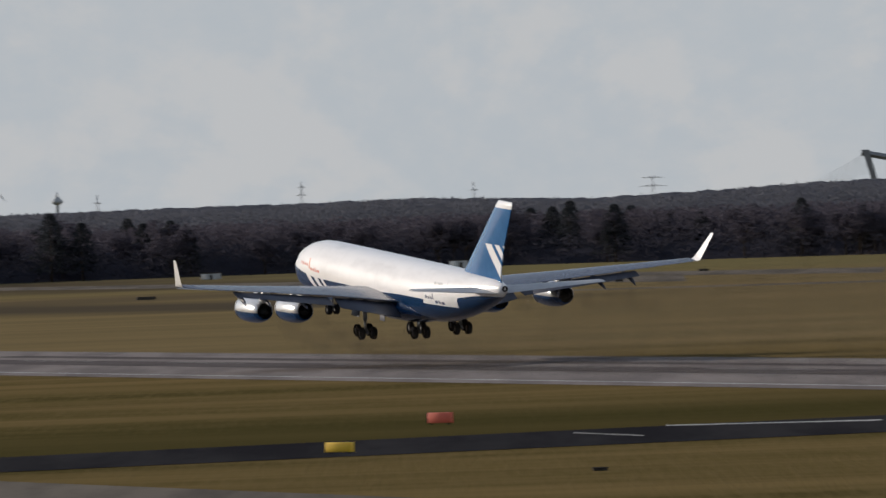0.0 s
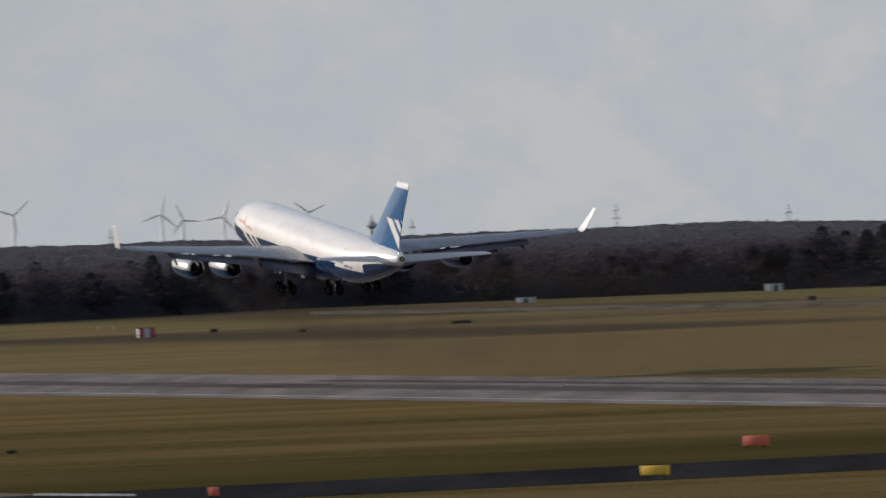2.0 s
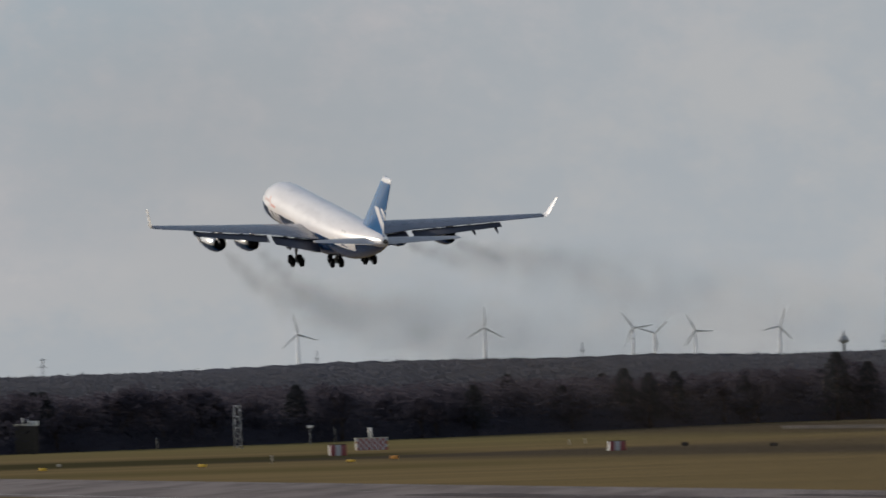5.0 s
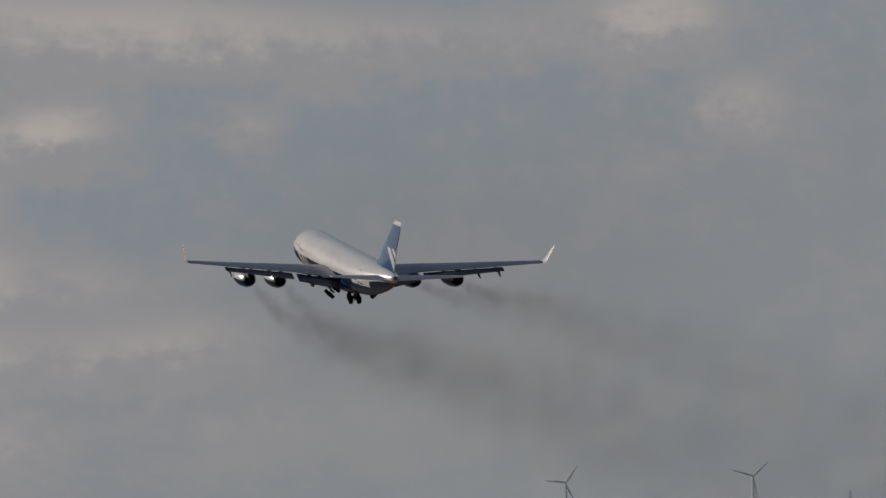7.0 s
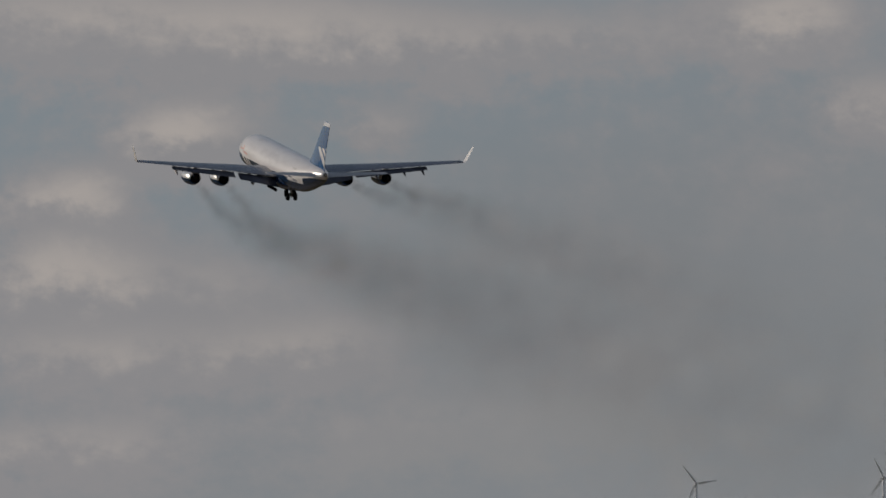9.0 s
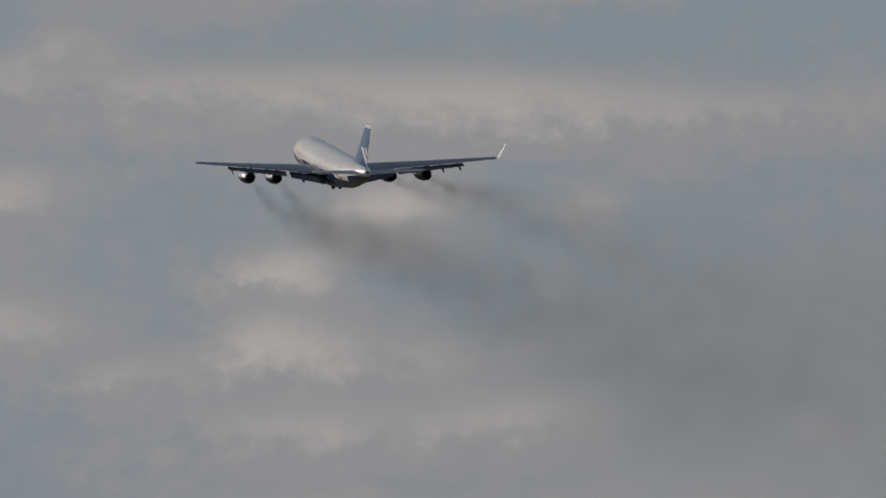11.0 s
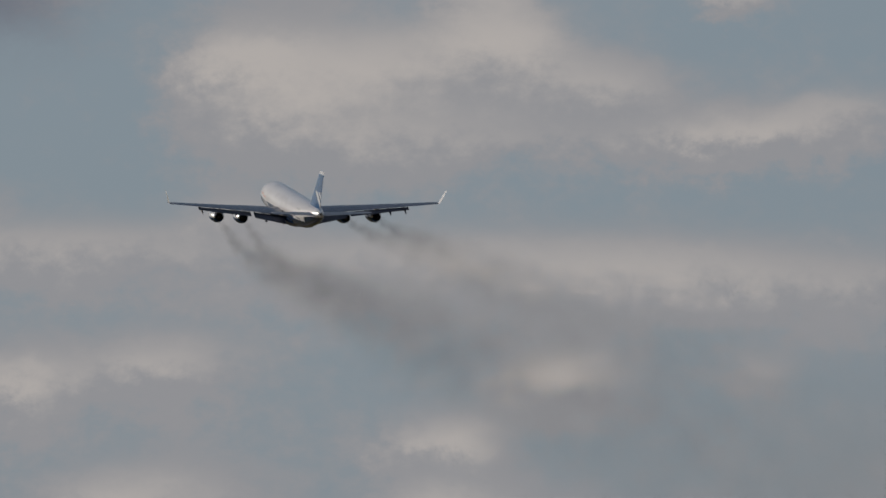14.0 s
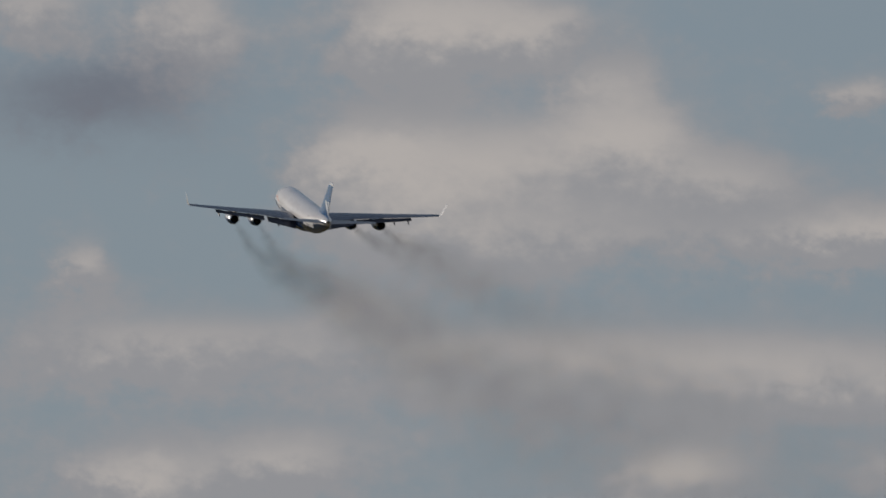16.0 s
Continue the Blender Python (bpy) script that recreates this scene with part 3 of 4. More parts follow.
def telecom_tower():
    az, top = -2.093, 26.7
    x, y = far_place(az, 4600)
    t = thing("telecom_tower", "grey concrete telecommunications tower with a wide pulpit", "tower", pose(x, y, 0))
    bm = bmesh.new()
    spun(bm, [(0, 1.1), (top - 7, .75), (top - 5.4, .8)], "z", 16, cap=True)
    part("shaft", bm, TOWER_CONCRETE, t)
    bm = bmesh.new()
    spun(bm, [(top - 5.6, .8), (top - 5.0, 1.7), (top - 4.6, 2.4), (top - 3.7, 2.45), (top - 3.6, 1.9), (top - 2.9, 1.9), (top - 2.8, 1.2), (top - 2.1, 1.1)], "z", 20, cap=True)
    part("pulpit", bm, TOWER_CONCRETE, t)
    bm = bmesh.new()
    rod(bm, (0, 0, top - 2.2), (0, 0, top + .4), .5, .15, 8)
    part("antenna", bm, STEEL, t)


telecom_tower()


def bridge_pylon():
    az, top = 2.318, 32.6
    x, y = far_place(az, 4560)
    t = thing("bridge_pylon", "dark steel cable-stayed bridge pylon above the trees", "bridge", pose(x, y, 0, 0, 0, -az))
    for a, b in (((5.2 + 3.5, 0, 0), (0.4, 0, top)), ((22 - 3.5, 0, 0), (26.8, 0, top - 6))):
        bm = bmesh.new()
        q = Vector(b) - Vector(a)
        rings = []
        for f, w in ((0, 1.1), (1, 1.5)):
            p = Vector(a) + q * f
            rings.append([p + Vector((sx * w, sy * w, 0)) for sx, sy in ((-1, -1), (1, -1), (1, 1), (-1, 1))])
        loft(bm, rings)
        part("leg", bm, CONCRETE, t, smooth=False)
    bm = bmesh.new()
    rod(bm, (-1.5, 0, top - 1.2), (28, 0, top - 7.5), 1.35, 1.35, 4)
    part("crossbeam", bm, CONCRETE, t, smooth=False)
    for i in range(9):
        bm = bmesh.new()
        rod(bm, (1, 0, top - 1 - i * 1.1), (-24 + i * 1.5, 0, top - 14.5 + i * .1), .06, n=4)
        part("cable", bm, GREY_AND_SHADED_WHITE, t)


bridge_pylon()

# ---- airfield equipment ----
RED_SIGN = plain("red_sign_face", (.62, .12, .07), .5, 0, .15, 2.0)
YELLOW_SIGN = plain("yellow_sign_face", (.75, .47, .03), .5, 0, .12, 2.0)
ORANGE_SIGN = plain("orange_sign_face", (.7, .3, .04), .5, 0, .12, 2.0)
WHITE_PANEL = plain("white_panel", (.72, .72, .7), .5, 0, .15, .8)
RED_PANEL = plain("red_panel", (.27, .06, .065), .5, 0, .2, .8)
DARK_BOX = plain("dark_housing", (.06, .055, .05), .7, 0, .3, 2.0)
BEIGE = plain("beige_render", (.5, .46, .38), .7, 0, .2, .6)


def airfield_sign(at, w, h, face, label, group="airfield signs"):
    t = thing("airfield_sign", label, "sign", pose(at[0], at[1], 0, 0, 0, -30), group)
    part("cabinet", box(bmesh.new(), (w, .3, h), (0, 0, .14 + h / 2), .04), face, t)
    part("face", box(bmesh.new(), (w - .14, .03, h - .12), (0, -.16, .14 + h / 2), .01), face, t)
    part("end_panel", box(bmesh.new(), (.05, .34, h + .02), (-w / 2, 0, .14 + h / 2), .01), DARK_BOX if face is RED_SIGN else face, t)
    part("end_panel", box(bmesh.new(), (.05, .34, h + .02), (w / 2, 0, .14 + h / 2), .01), face, t)
    for f in (-.35, .35):
        part("foot", box(bmesh.new(), (.1, .12, .2), (f * w, 0, .08), .01), DARK_BOX, t)
    return t


airfield_sign((-0.7, 805.7), 2.15, .8, RED_SIGN, "red airfield sign box on short feet in grass")
airfield_sign((-7.6, 722.6), 2.15, .68, YELLOW_SIGN, "yellow airfield sign box on short feet in grass")
airfield_sign((-37.4, 710.4), .65, .62, RED_SIGN, "narrow red airfield sign box in grass")
airfield_sign((-186.4, 1897.6), 1.6, .5, YELLOW_SIGN, "yellow airfield sign box beyond the runway")
airfield_sign((-160.4, 1909.5), 1.45, .42, YELLOW_SIGN, "yellow airfield sign box beyond the runway")
airfield_sign((-155.2, 1943.8), 1.45, .6, ORANGE_SIGN, "orange airfield sign box beyond the runway")
airfield_sign((-218.1, 1919.9), 1.5, .5, YELLOW_SIGN, "yellow airfield sign box beyond the runway")
airfield_sign((-223.3, 1993.4), .8, .5, BEIGE, "small pale airfield marker box")


def low_box(at, w, h, label):
    t = thing("equipment_housing", label, "housing", pose(at[0], at[1], 0, 0, 0, 8), "low dark housings")
    part("body", box(bmesh.new(), (w, w * .6, h), (0, 0, h / 2), .05), DARK_BOX, t)
    part("lid", box(bmesh.new(), (w + .1, w * .6 + .1, .06), (0, 0, h + .03), .02), DARK_BOX, t)


for at, w, h in (((-106.4, 2046.1), 1.3, .65), ((-86.2, 1979.8), 1.4, .5), ((-58.1, 2036.3), 3.2, .5), ((-57.8, 2045.8), 3.0, .45),
                 ((55.8, 2257.6), 2.0, .45), ((34.3, 2064.1), 1.5, .9), ((11.6, 2287.5), 1.5, .9), ((9.3, 655.2), .9, .16), ((-64.5, 897.9), .7, .16), ((-64.2, 894.6), .8, .14)):
    low_box(at, w, h, "low dark equipment housing in the grass")


def striped_cabin(at, w, h, deep):
    """A cabin of red and white upright panels, the white ones in front greyed for shade."""
    t = thing("equipment_cabin", "equipment cabin in red and white upright stripes", "cabin", pose(at[0], at[1] + deep / 2, 0, 0, 0, 9), "airfield cabins")
    part("core", box(bmesh.new(), (w - .1, deep - .1, h - .1), (0, 0, h / 2), .02), WHITE_PANEL, t)
    n = 3
    for i in range(n):
        # white panels of the front take a grey that paints its shade
        part("panel", box(bmesh.new(), (w / n, .08, h), (-w / 2 + (i + .5) * w / n, -deep / 2, h / 2), .01), (RED_PANEL, GREY_AND_SHADED_WHITE)[i % 2], t)
    part("side_panel", box(bmesh.new(), (.08, deep, h), (-w / 2, 0, h / 2), .01), WHITE_PANEL, t)
    part("side_panel", box(bmesh.new(), (.08, deep, h), (w / 2, 0, h / 2), .01), RED_PANEL, t)
    part("roof", box(bmesh.new(), (w + .15, deep + .15, .12), (0, 0, h + .06), .02), DARK_BOX, t)


striped_cabin((-176.1, 2065.6), 3.2, 2.15, 2.4)
striped_cabin((-116.2, 1985.7), 3.1, 1.75, 2.4)


def chequered_shed(at):
    w, h, deep = 6.4, 2.45, 4.0
    t = thing("radio_shed", "flat shed chequered in red and white with a pale vent pipe", "shed", pose(at[0], at[1] + deep / 2, 0, 0, 0, 7), "airfield cabins")
    part("core", box(bmesh.new(), (w - .12, deep - .12, h - .08), (0, 0, h / 2), .02), WHITE_PANEL, t)
    nx, nz = 11, 4
    for i in range(nx):
        for j in range(nz):
            # white squares in grey too, the front's shade put into their colour
            part("panel", box(bmesh.new(), (w / nx, .06, h / nz), (-w / 2 + (i + .5) * w / nx, -deep / 2, (j + .5) * h / nz)), (RED_PANEL, GREY_AND_SHADED_WHITE)[(i + j) % 2], t, smooth=False)
    part("side_panel", box(bmesh.new(), (.06, deep, h), (-w / 2, 0, h / 2), .01), WHITE_PANEL, t)
    part("roof", box(bmesh.new(), (w + .6, deep + .3, .14), (-.1, 0, h + .07), .03), BEIGE, t)
    bm = bmesh.new()
    spun(bm, [(h + .1, .34), (h + 2.2, .34), (h + 2.25, .28)], "z", 16, (-.2, 0, 0), True)
    part("vent_pipe", bm, WHITE_PANEL, t)


chequered_shed((-179.2, 2185.0))


def small_hut(at, w, h, label):
    t = thing("hut", label, "hut", pose(at[0], at[1], 0, 0, 0, -10), "distant huts")
    part("wall", box(bmesh.new(), (w, w * .7, h), (0, 0, h / 2), .03), GREY_AND_SHADED_WHITE, t)
    part("side_panel", box(bmesh.new(), (w * .3, .05, h * .9), (-w * .3, -w * .35 - .02, h * .5), .01), WHITE_PANEL, t)
    part("roof", box(bmesh.new(), (w + .3, w * .7 + .3, .16), (0, 0, h + .08), .03), DARK_BOX, t)
    part("door", box(bmesh.new(), (.8, .06, h * .8), (w * .2, -w * .35 - .02, h * .4), .01), DARK_BOX, t)


small_hut((3.8, 2629.0), 4.2, 2.0, "white distant hut at the wood edge")
small_hut((-57.1, 2555.8), 3.6, 1.4, "beige distant hut at the wood edge")
small_hut((-56.8, 2571.6), 4.0, 1.4, "beige distant hut at the wood edge")


def lattice_mast(at, h):
    t = thing("lattice_mast", "steel lattice mast with pale obstruction lamps", "mast", pose(at[0], at[1], 0))
    w = .75
    for sx in (-1, 1):
        for sy in (-1, 1):
            part("leg", rod(bmesh.new(), (sx * w, sy * w, 0), (sx * w * .85, sy * w * .85, h), .07, .055, 6), STEEL, t)
    bm = bmesh.new()
    n = 10
    for i in range(n):
        for sy in (-1, 1):
            a, b = ((-1, 1), (1, -1))[i % 2]
            rod(bm, (a * w, sy * w, h * i / n), (b * w, sy * w, h * (i + 1) / n), .035, n=4)
            rod(bm, (sy * w, a * w, h * i / n), (sy * w, b * w, h * (i + 1) / n), .035, n=4)
    part("bracing", bm, STEEL, t)
    for i in range(4):
        bm = bmesh.new()
        spun(bm, [(0, .18), (.18, .2), (.24, .12)], "z", 10, (0, -w - .15, h * (.22 + .25 * i)), True)
        part("lamp_housing", bm, WHITE_PANEL, t, "small white lamp housing")
    return t


lattice_mast((-221.1, 2333.4), 9.8)


def flood_mast(at, h):
    t = thing("flood_mast", "thin pole with a white floodlight head", "lamp mast", pose(at[0], at[1], 0))
    part("pole", rod(bmesh.new(), (0, 0, 0), (0, 0, h), .09, .06, 8), STEEL, t)
    part("head", box(bmesh.new(), (1.2, .5, .6), (0, -.2, h), .15), WHITE_PANEL, t)


flood_mast((-210.4, 2396.3), 4.1)
for p, h in (((-210.8, 2467.3), 3.2), ((-247.0, 2409.6), 2.4), ((-177.7, 1940.8), .9), ((-183.8, 2008.6), .8), ((-136.4, 2164.2), .9), ((-134.3, 2182.7), .9)):
    t = thing("marker_post", "thin pale marker post in the grass", "post", pose(p[0], p[1], 0), "marker posts")
    part("post", rod(bmesh.new(), (0, 0, 0), (0, 0, h), .12, .1, 8), BEIGE, t)
    part("cap", rod(bmesh.new(), (0, 0, h), (0, 0, h + .12), .15, .1, 8), WHITE_PANEL, t)


def far_building(at):
    t = thing("works_building", "low white works building among the trees", "building", pose(at[0], at[1], 0, 0, 0, -10))
    part("wall", box(bmesh.new(), (4.8, 3, 6.4), (-.6, 0, 3.2), .03), DARK_BOX, t, "dark weathered wall")
    part("roof", box(bmesh.new(), (2.9, 3.2, .5), (-1.7, 0, 6.65), .12), BEIGE, t, "dull beige roof")
    part("upper_storey", box(bmesh.new(), (2.1, 2.6, 1.1), (.85, 0, 6.95), .04), WHITE_PANEL, t, "white upper storey")
    for i in range(2):
        w = part("window", box(bmesh.new(), (.5, .08, .4), (.4 + i * .9, -1.32, 7.0), .01), GREY_AND_SHADED_WHITE, t)
        part("sill", box(bmesh.new(), (.6, .16, .06), (.4 + i * .9, -1.36, 6.76), .01), BARE_METAL, w)
    for dx in (-1.2, .1):
        part("stack", rod(bmesh.new(), (dx, -1.0, 6.8), (dx, -1.0, 8.3), .16, .14, 10), WHITE_PANEL, t)


far_building((-273.4, edge_at(-273.4) + 5))


# ---- the aeroplane: x forward, y to its left, z up, about its middle ----
jet = thing("airliner", "white and blue four-engined cargo jet climbing with wheels down", "aeroplane")

NOSE = 31.4
HULL_SINK = .6
HULL = [(0, .05, .05, -.72), (.2, .7, .66, -.69), (.5, 1.12, 1.1, -.62), (1.0, 1.55, 1.55, -.5), (2.0, 2.08, 2.1, -.34), (3.2, 2.5, 2.53, -.2), (4.8, 2.8, 2.82, -.09),
        (6.6, 2.97, 2.98, -.02), (8.8, 3.03, 3.03, 0), (11, 3.04, 3.04, 0), (39, 3.04, 3.04, 0), (42, 3.0, 3.0, .04), (45.5, 2.84, 2.84, .2), (49, 2.5, 2.5, .5),
        (52.5, 2.05, 2.1, .86), (55.5, 1.55, 1.66, 1.2), (58, 1.08, 1.18, 1.55), (59.8, .55, .62, 1.78), (60.4, .32, .34, 1.88)]
HULL = [(s, a, b, c - HULL_SINK) for s, a, b, c in HULL]


def make_hull():
    bm = bmesh.new()
    rings = []
    s = 0.0
    stations = [h[0] for h in HULL]
    extra = [15, 19, 23, 27, 31, 35, .15, .65, 1.5, 2.6, 4, 5.7, 7.7]
    for s in sorted(stations + extra):
        ry, rz, zc = smooth_table(HULL, s)
        rings.append([Vector((NOSE - s, math.cos(i * math.tau / 48) * ry, zc + math.sin(i * math.tau / 48) * rz)) for i in range(48)])
    loft(bm, rings)
    part("fuselage", bm, BODY, jet, "white body over a deep blue belly")
    bm = bmesh.new()
    spun(bm, [(-28.95, .32), (-29.2, .27), (-29.22, .2), (-29.0, .17)], "x", 20, (0, 0, 1.3))
    part("tail_cone_outlet", bm, SOOT, jet, "dark outlet in the tail cone")
    # belly fairing between the wings
    bm = bmesh.new()
    rings = []
    for x, w, d in ((12.5, .8, .2), (10, 2.6, 1.0), (7, 3.3, 1.5), (0, 3.5, 1.6), (-5, 3.3, 1.5), (-9, 2.3, .9), (-11.5, .8, .2)):
        rings.append([Vector((x, math.cos(i * math.tau / 24) * w, -2.6 + math.sin(i * math.tau / 24) * d)) for i in range(24)])
    loft(bm, rings)
    part("belly_fairing", bm, BODY, jet, "blue fairing under the body")


make_hull()


def wall_mark(x, w, z, h, material, name, label, slant=0.0):
    """A thin mark that follows the skin of both flanks of the body."""
    for sgn in (1, -1):
        bm = bmesh.new()
        n, cols = 6, max(2, int(w / .5) + 1)
        rows = []
        for j in range(cols):
            row = []
            for i in range(n):
                zz = z + h * i / (n - 1)
                xx = x - w * j / (cols - 1) + slant * (zz - z)
                ry, rz, zc = smooth_table(HULL, NOSE - xx)
                c = max(.05, 1 - ((zz - zc) / rz) ** 2) ** .5
                row.append(bm.verts.new((xx, sgn * (ry * c + .025), zz)))
            rows.append(row)
        for r0, r1 in zip(rows, rows[1:]):
            for i in range(n - 1):
                bm.faces.new((r0[i], r0[i + 1], r1[i + 1], r1[i]))
        part(name, bm, material, jet, label)


# cockpit side windows
for x, w in ((29.7, .55), (29.0, .6), (28.2, .5)):
    wall_mark(x, w, .15, .5, GLASS_DARK, "cockpit_window", "dark cockpit side window", -.15)
# unreadable lettering stays plain bars
for x, w, z, h, mat in ((25.2, .35, .0, .3, RED_MARK), (24.6, .5, -.05, .28, RED_MARK), (23.8, .5, -.08, .28, RED_MARK), (23.1, .35, -.1, .3, RED_MARK), (22.4, .28, -.35, 1.1, ORANGE_MARK),
                        (21.8, .5, -.5, .3, RED_MARK), (21.1, .4, -.52, .28, RED_MARK), (20.5, .35, -.55, .42, RED_MARK), (19.9, .8, -.58, .26, RED_MARK)):
    wall_mark(x, w, z, h, mat, "lettering_bar", "red and orange lettering and emblem as plain bars", .25)
wall_mark(-12.4, 7.6, -1.3, 1.15, WHITE_SKIN, "name_panel", "white name panel on the rear body", -.5)
for x, w, z, h in ((-13.2, .5, -.72, .3), (-13.9, .4, -.75, .3), (-14.5, .35, -.75, .3), (-15.0, .22, -.75, .62), (-15.5, .6, -1.12, .3), (-16.3, .4, -1.12, .34), (-16.9, .7, -1.15, .28)):
    wall_mark(x, w, z, h, NAVY_MARK, "lettering_bar", "dark lettering as plain bars", .25)
for x, w in ((-14.9, .3), (-15.4, .12), (-15.7, .3), (-16.15, .3), (-16.6, .3)):
    wall_mark(x, w, .8, .28, STRUT, "registration_bar", "registration shown as plain bars")
for x in (26.0, -18.0):
    wall_mark(x, .04, -.4, 1.9, STRUT, "door_seam", "thin seam of a closed door")


def foil(chord, thick, n=9):
    """Points of a wing section from its leading edge at x=0 back to x=-chord."""
    up, lo = [], []
    for i in range(n):
        f = (1 - math.cos(math.pi * i / (n - 1))) / 2
        t = thick * (1.48 * math.sqrt(f) - .63 * f - 1.76 * f * f + 1.42 * f ** 3 - .51 * f ** 4)
        up.append((-f * chord, t * chord * 1.1))
        lo.append((-f * chord, -t * chord * .9))
    return up + lo[-2:0:-1]


WING = [(0, 10.0, 15.4, -2.0, .13), (3.0, 8.1, 13.0, -1.75, .125), (10.4, 3.5, 8.5, -.75, .11), (17, -.7, 6.4, .02, .105), (23, -4.5, 4.6, .75, .1), (28.4, -7.9, 3.0, 1.4, .1)]


def wing_at(y):
    return smooth_table(WING, y)


def make_wing(sgn):
    bm = bmesh.new()
    rings = []
    for y in (0, 1.5, 3.0, 5, 7.5, 10.4, 13.5, 17, 20, 23, 26, 28.4):
        le, c, z, th = wing_at(y)
        rings.append([Vector((le + px, sgn * y, z + pz)) for px, pz in foil(c, th)])
    loft(bm, rings)
    part("wing", bm, WING_SKIN, jet, "long swept grey wing")
    # the winglet
    bm = bmesh.new()
    rings = []
    for y, x, z, c in ((28.4, -7.9, 1.4, 3.0), (28.7, -8.7, 1.5, 2.35), (28.85, -9.2, 1.8, 1.95), (29.75, -11.35, 4.25, .85), (29.8, -11.6, 4.38, .5)):
        rings.append([Vector((x + px, sgn * (y - pz * .9), z + pz * .3)) for px, pz in foil(c, .07)])
    loft(bm, rings)
    part("winglet", bm, WHITE_SKIN, jet, "white upturned winglet")
    # lowered flaps, slats
    for a, b, drop, frac in ((3.3, 9.8, 22, .24), (10.6, 22.3, 18, .24)):
        bm = bmesh.new()
        rings = []
        for f in (0, .5, 1):
            y = a + (b - a) * f
            le, c, z, th = wing_at(y)
            fc = c * frac + .3
            tx, tz = le - c * .93, z - c * .015 - .1
            ca, sn = math.cos(radians(drop)), math.sin(radians(drop))
            rings.append([Vector((tx + px * ca - pz * sn * 0 - 0, sgn * y, tz + px * sn + pz)) for px, pz in foil(fc, .11)])
        loft(bm, rings)
        part("flap", bm, FLAP_SKIN, jet, "lowered trailing-edge flap")
    for a, b in ((4.2, 9.8), (11.2, 16.4), (17.8, 28.0)):
        bm = bmesh.new()
        rings = []
        for f in (0, .5, 1):
            y = a + (b - a) * f
            le, c, z, th = wing_at(y)
            rings.append([Vector((le + .42 + px, sgn * y, z - .22 + pz + px * .22)) for px, pz in foil(c * .13, .16)])
        loft(bm, rings)
        part("slat", bm, BARE_METAL, jet, "extended leading-edge slat")
    for y in (7.2, 14.0, 18.6, 21.6):
        le, c, z, th = wing_at(y)
        bm = bmesh.new()
        rings = []
        for f, r in ((0, .05), (.2, .24), (.55, .3), (.85, .2), (1.0, .04)):
            x = le - c * .55 - f * (c * .45 + 1.9)
            zz = z - .35 - f * f * 1.05
            rings.append([Vector((x, sgn * y + math.cos(i * math.tau / 10) * r * .7, zz + math.sin(i * math.tau / 10) * r)) for i in range(10)])
        loft(bm, rings)
        part("flap_track_fairing", bm, FLAP_SKIN, jet, "pointed flap track fairing")


def make_engine(sgn, y, drop, ahead):
    le, c, z, th = wing_at(y)
    e = new("engine")
    e.parent = jet
    tagged(e, "jet engine nacelle, white above and blue below")
    e.matrix_basis = pose(le + ahead, sgn * y, z - drop, 0, 1.5, sgn * -1)
    bm = bmesh.new()
    spun(bm, [(2.6, 1.0), (3.1, 1.06), (3.3, 1.15), (3.2, 1.25), (2.4, 1.36), (.8, 1.42), (-1.2, 1.36), (-2.4, 1.14), (-3.2, .88), (-3.22, .83), (-2.8, .86)], "x", 32)
    part("nacelle", bm, NACELLE, e)
    bm = bmesh.new()
    spun(bm, [(3.12, 1.07), (3.32, 1.15), (3.2, 1.27), (3.0, 1.3)], "x", 32)
    part("intake_lip", bm, BARE_METAL, e, "bare metal intake lip")
    bm = bmesh.new()
    spun(bm, [(2.5, .05), (2.5, 1.03)], "x", 32)
    part("fan", bm, SOOT, e, "dark fan disc")
    bm = bmesh.new()
    spun(bm, [(-2.7, .87), (-2.8, .82), (-2.85, .05)], "x", 32)
    part("exhaust", bm, SOOT, e, "black exhaust opening")
    bm = bmesh.new()
    spun(bm, [(-2.6, .5), (-3.5, .34), (-4.0, .05)], "x", 20)
    part("exhaust_cone", bm, SOOT, e, "sooty exhaust cone")
    bm = bmesh.new()
    rings = []
    for x0, x1, w, zz in ((2.0, -2.6, .12, 1.2), (1.2, -4.2, .24, drop * .55), (-.6, -5.6, .2, drop - .1)):
        rings.append([Vector((x0, 0, zz)), Vector(((x0 + x1) / 2, w, zz)), Vector((x1, 0, zz)), Vector(((x0 + x1) / 2, -w, zz))])
    loft(bm, rings)
    part("pylon", bm, WHITE_SKIN, e, "white engine pylon")


ENGINES = ((10.9, 2.25, 1.4), (16.75, 2.3, 1.2))
for sgn in (1, -1):
    make_wing(sgn)
    for y, drop, ahead in ENGINES:
        make_engine(sgn, y, drop, ahead)


TAIL_SKIN = plain("pale_grey_skin", (.34, .34, .36), .4, 0, .2, .8)


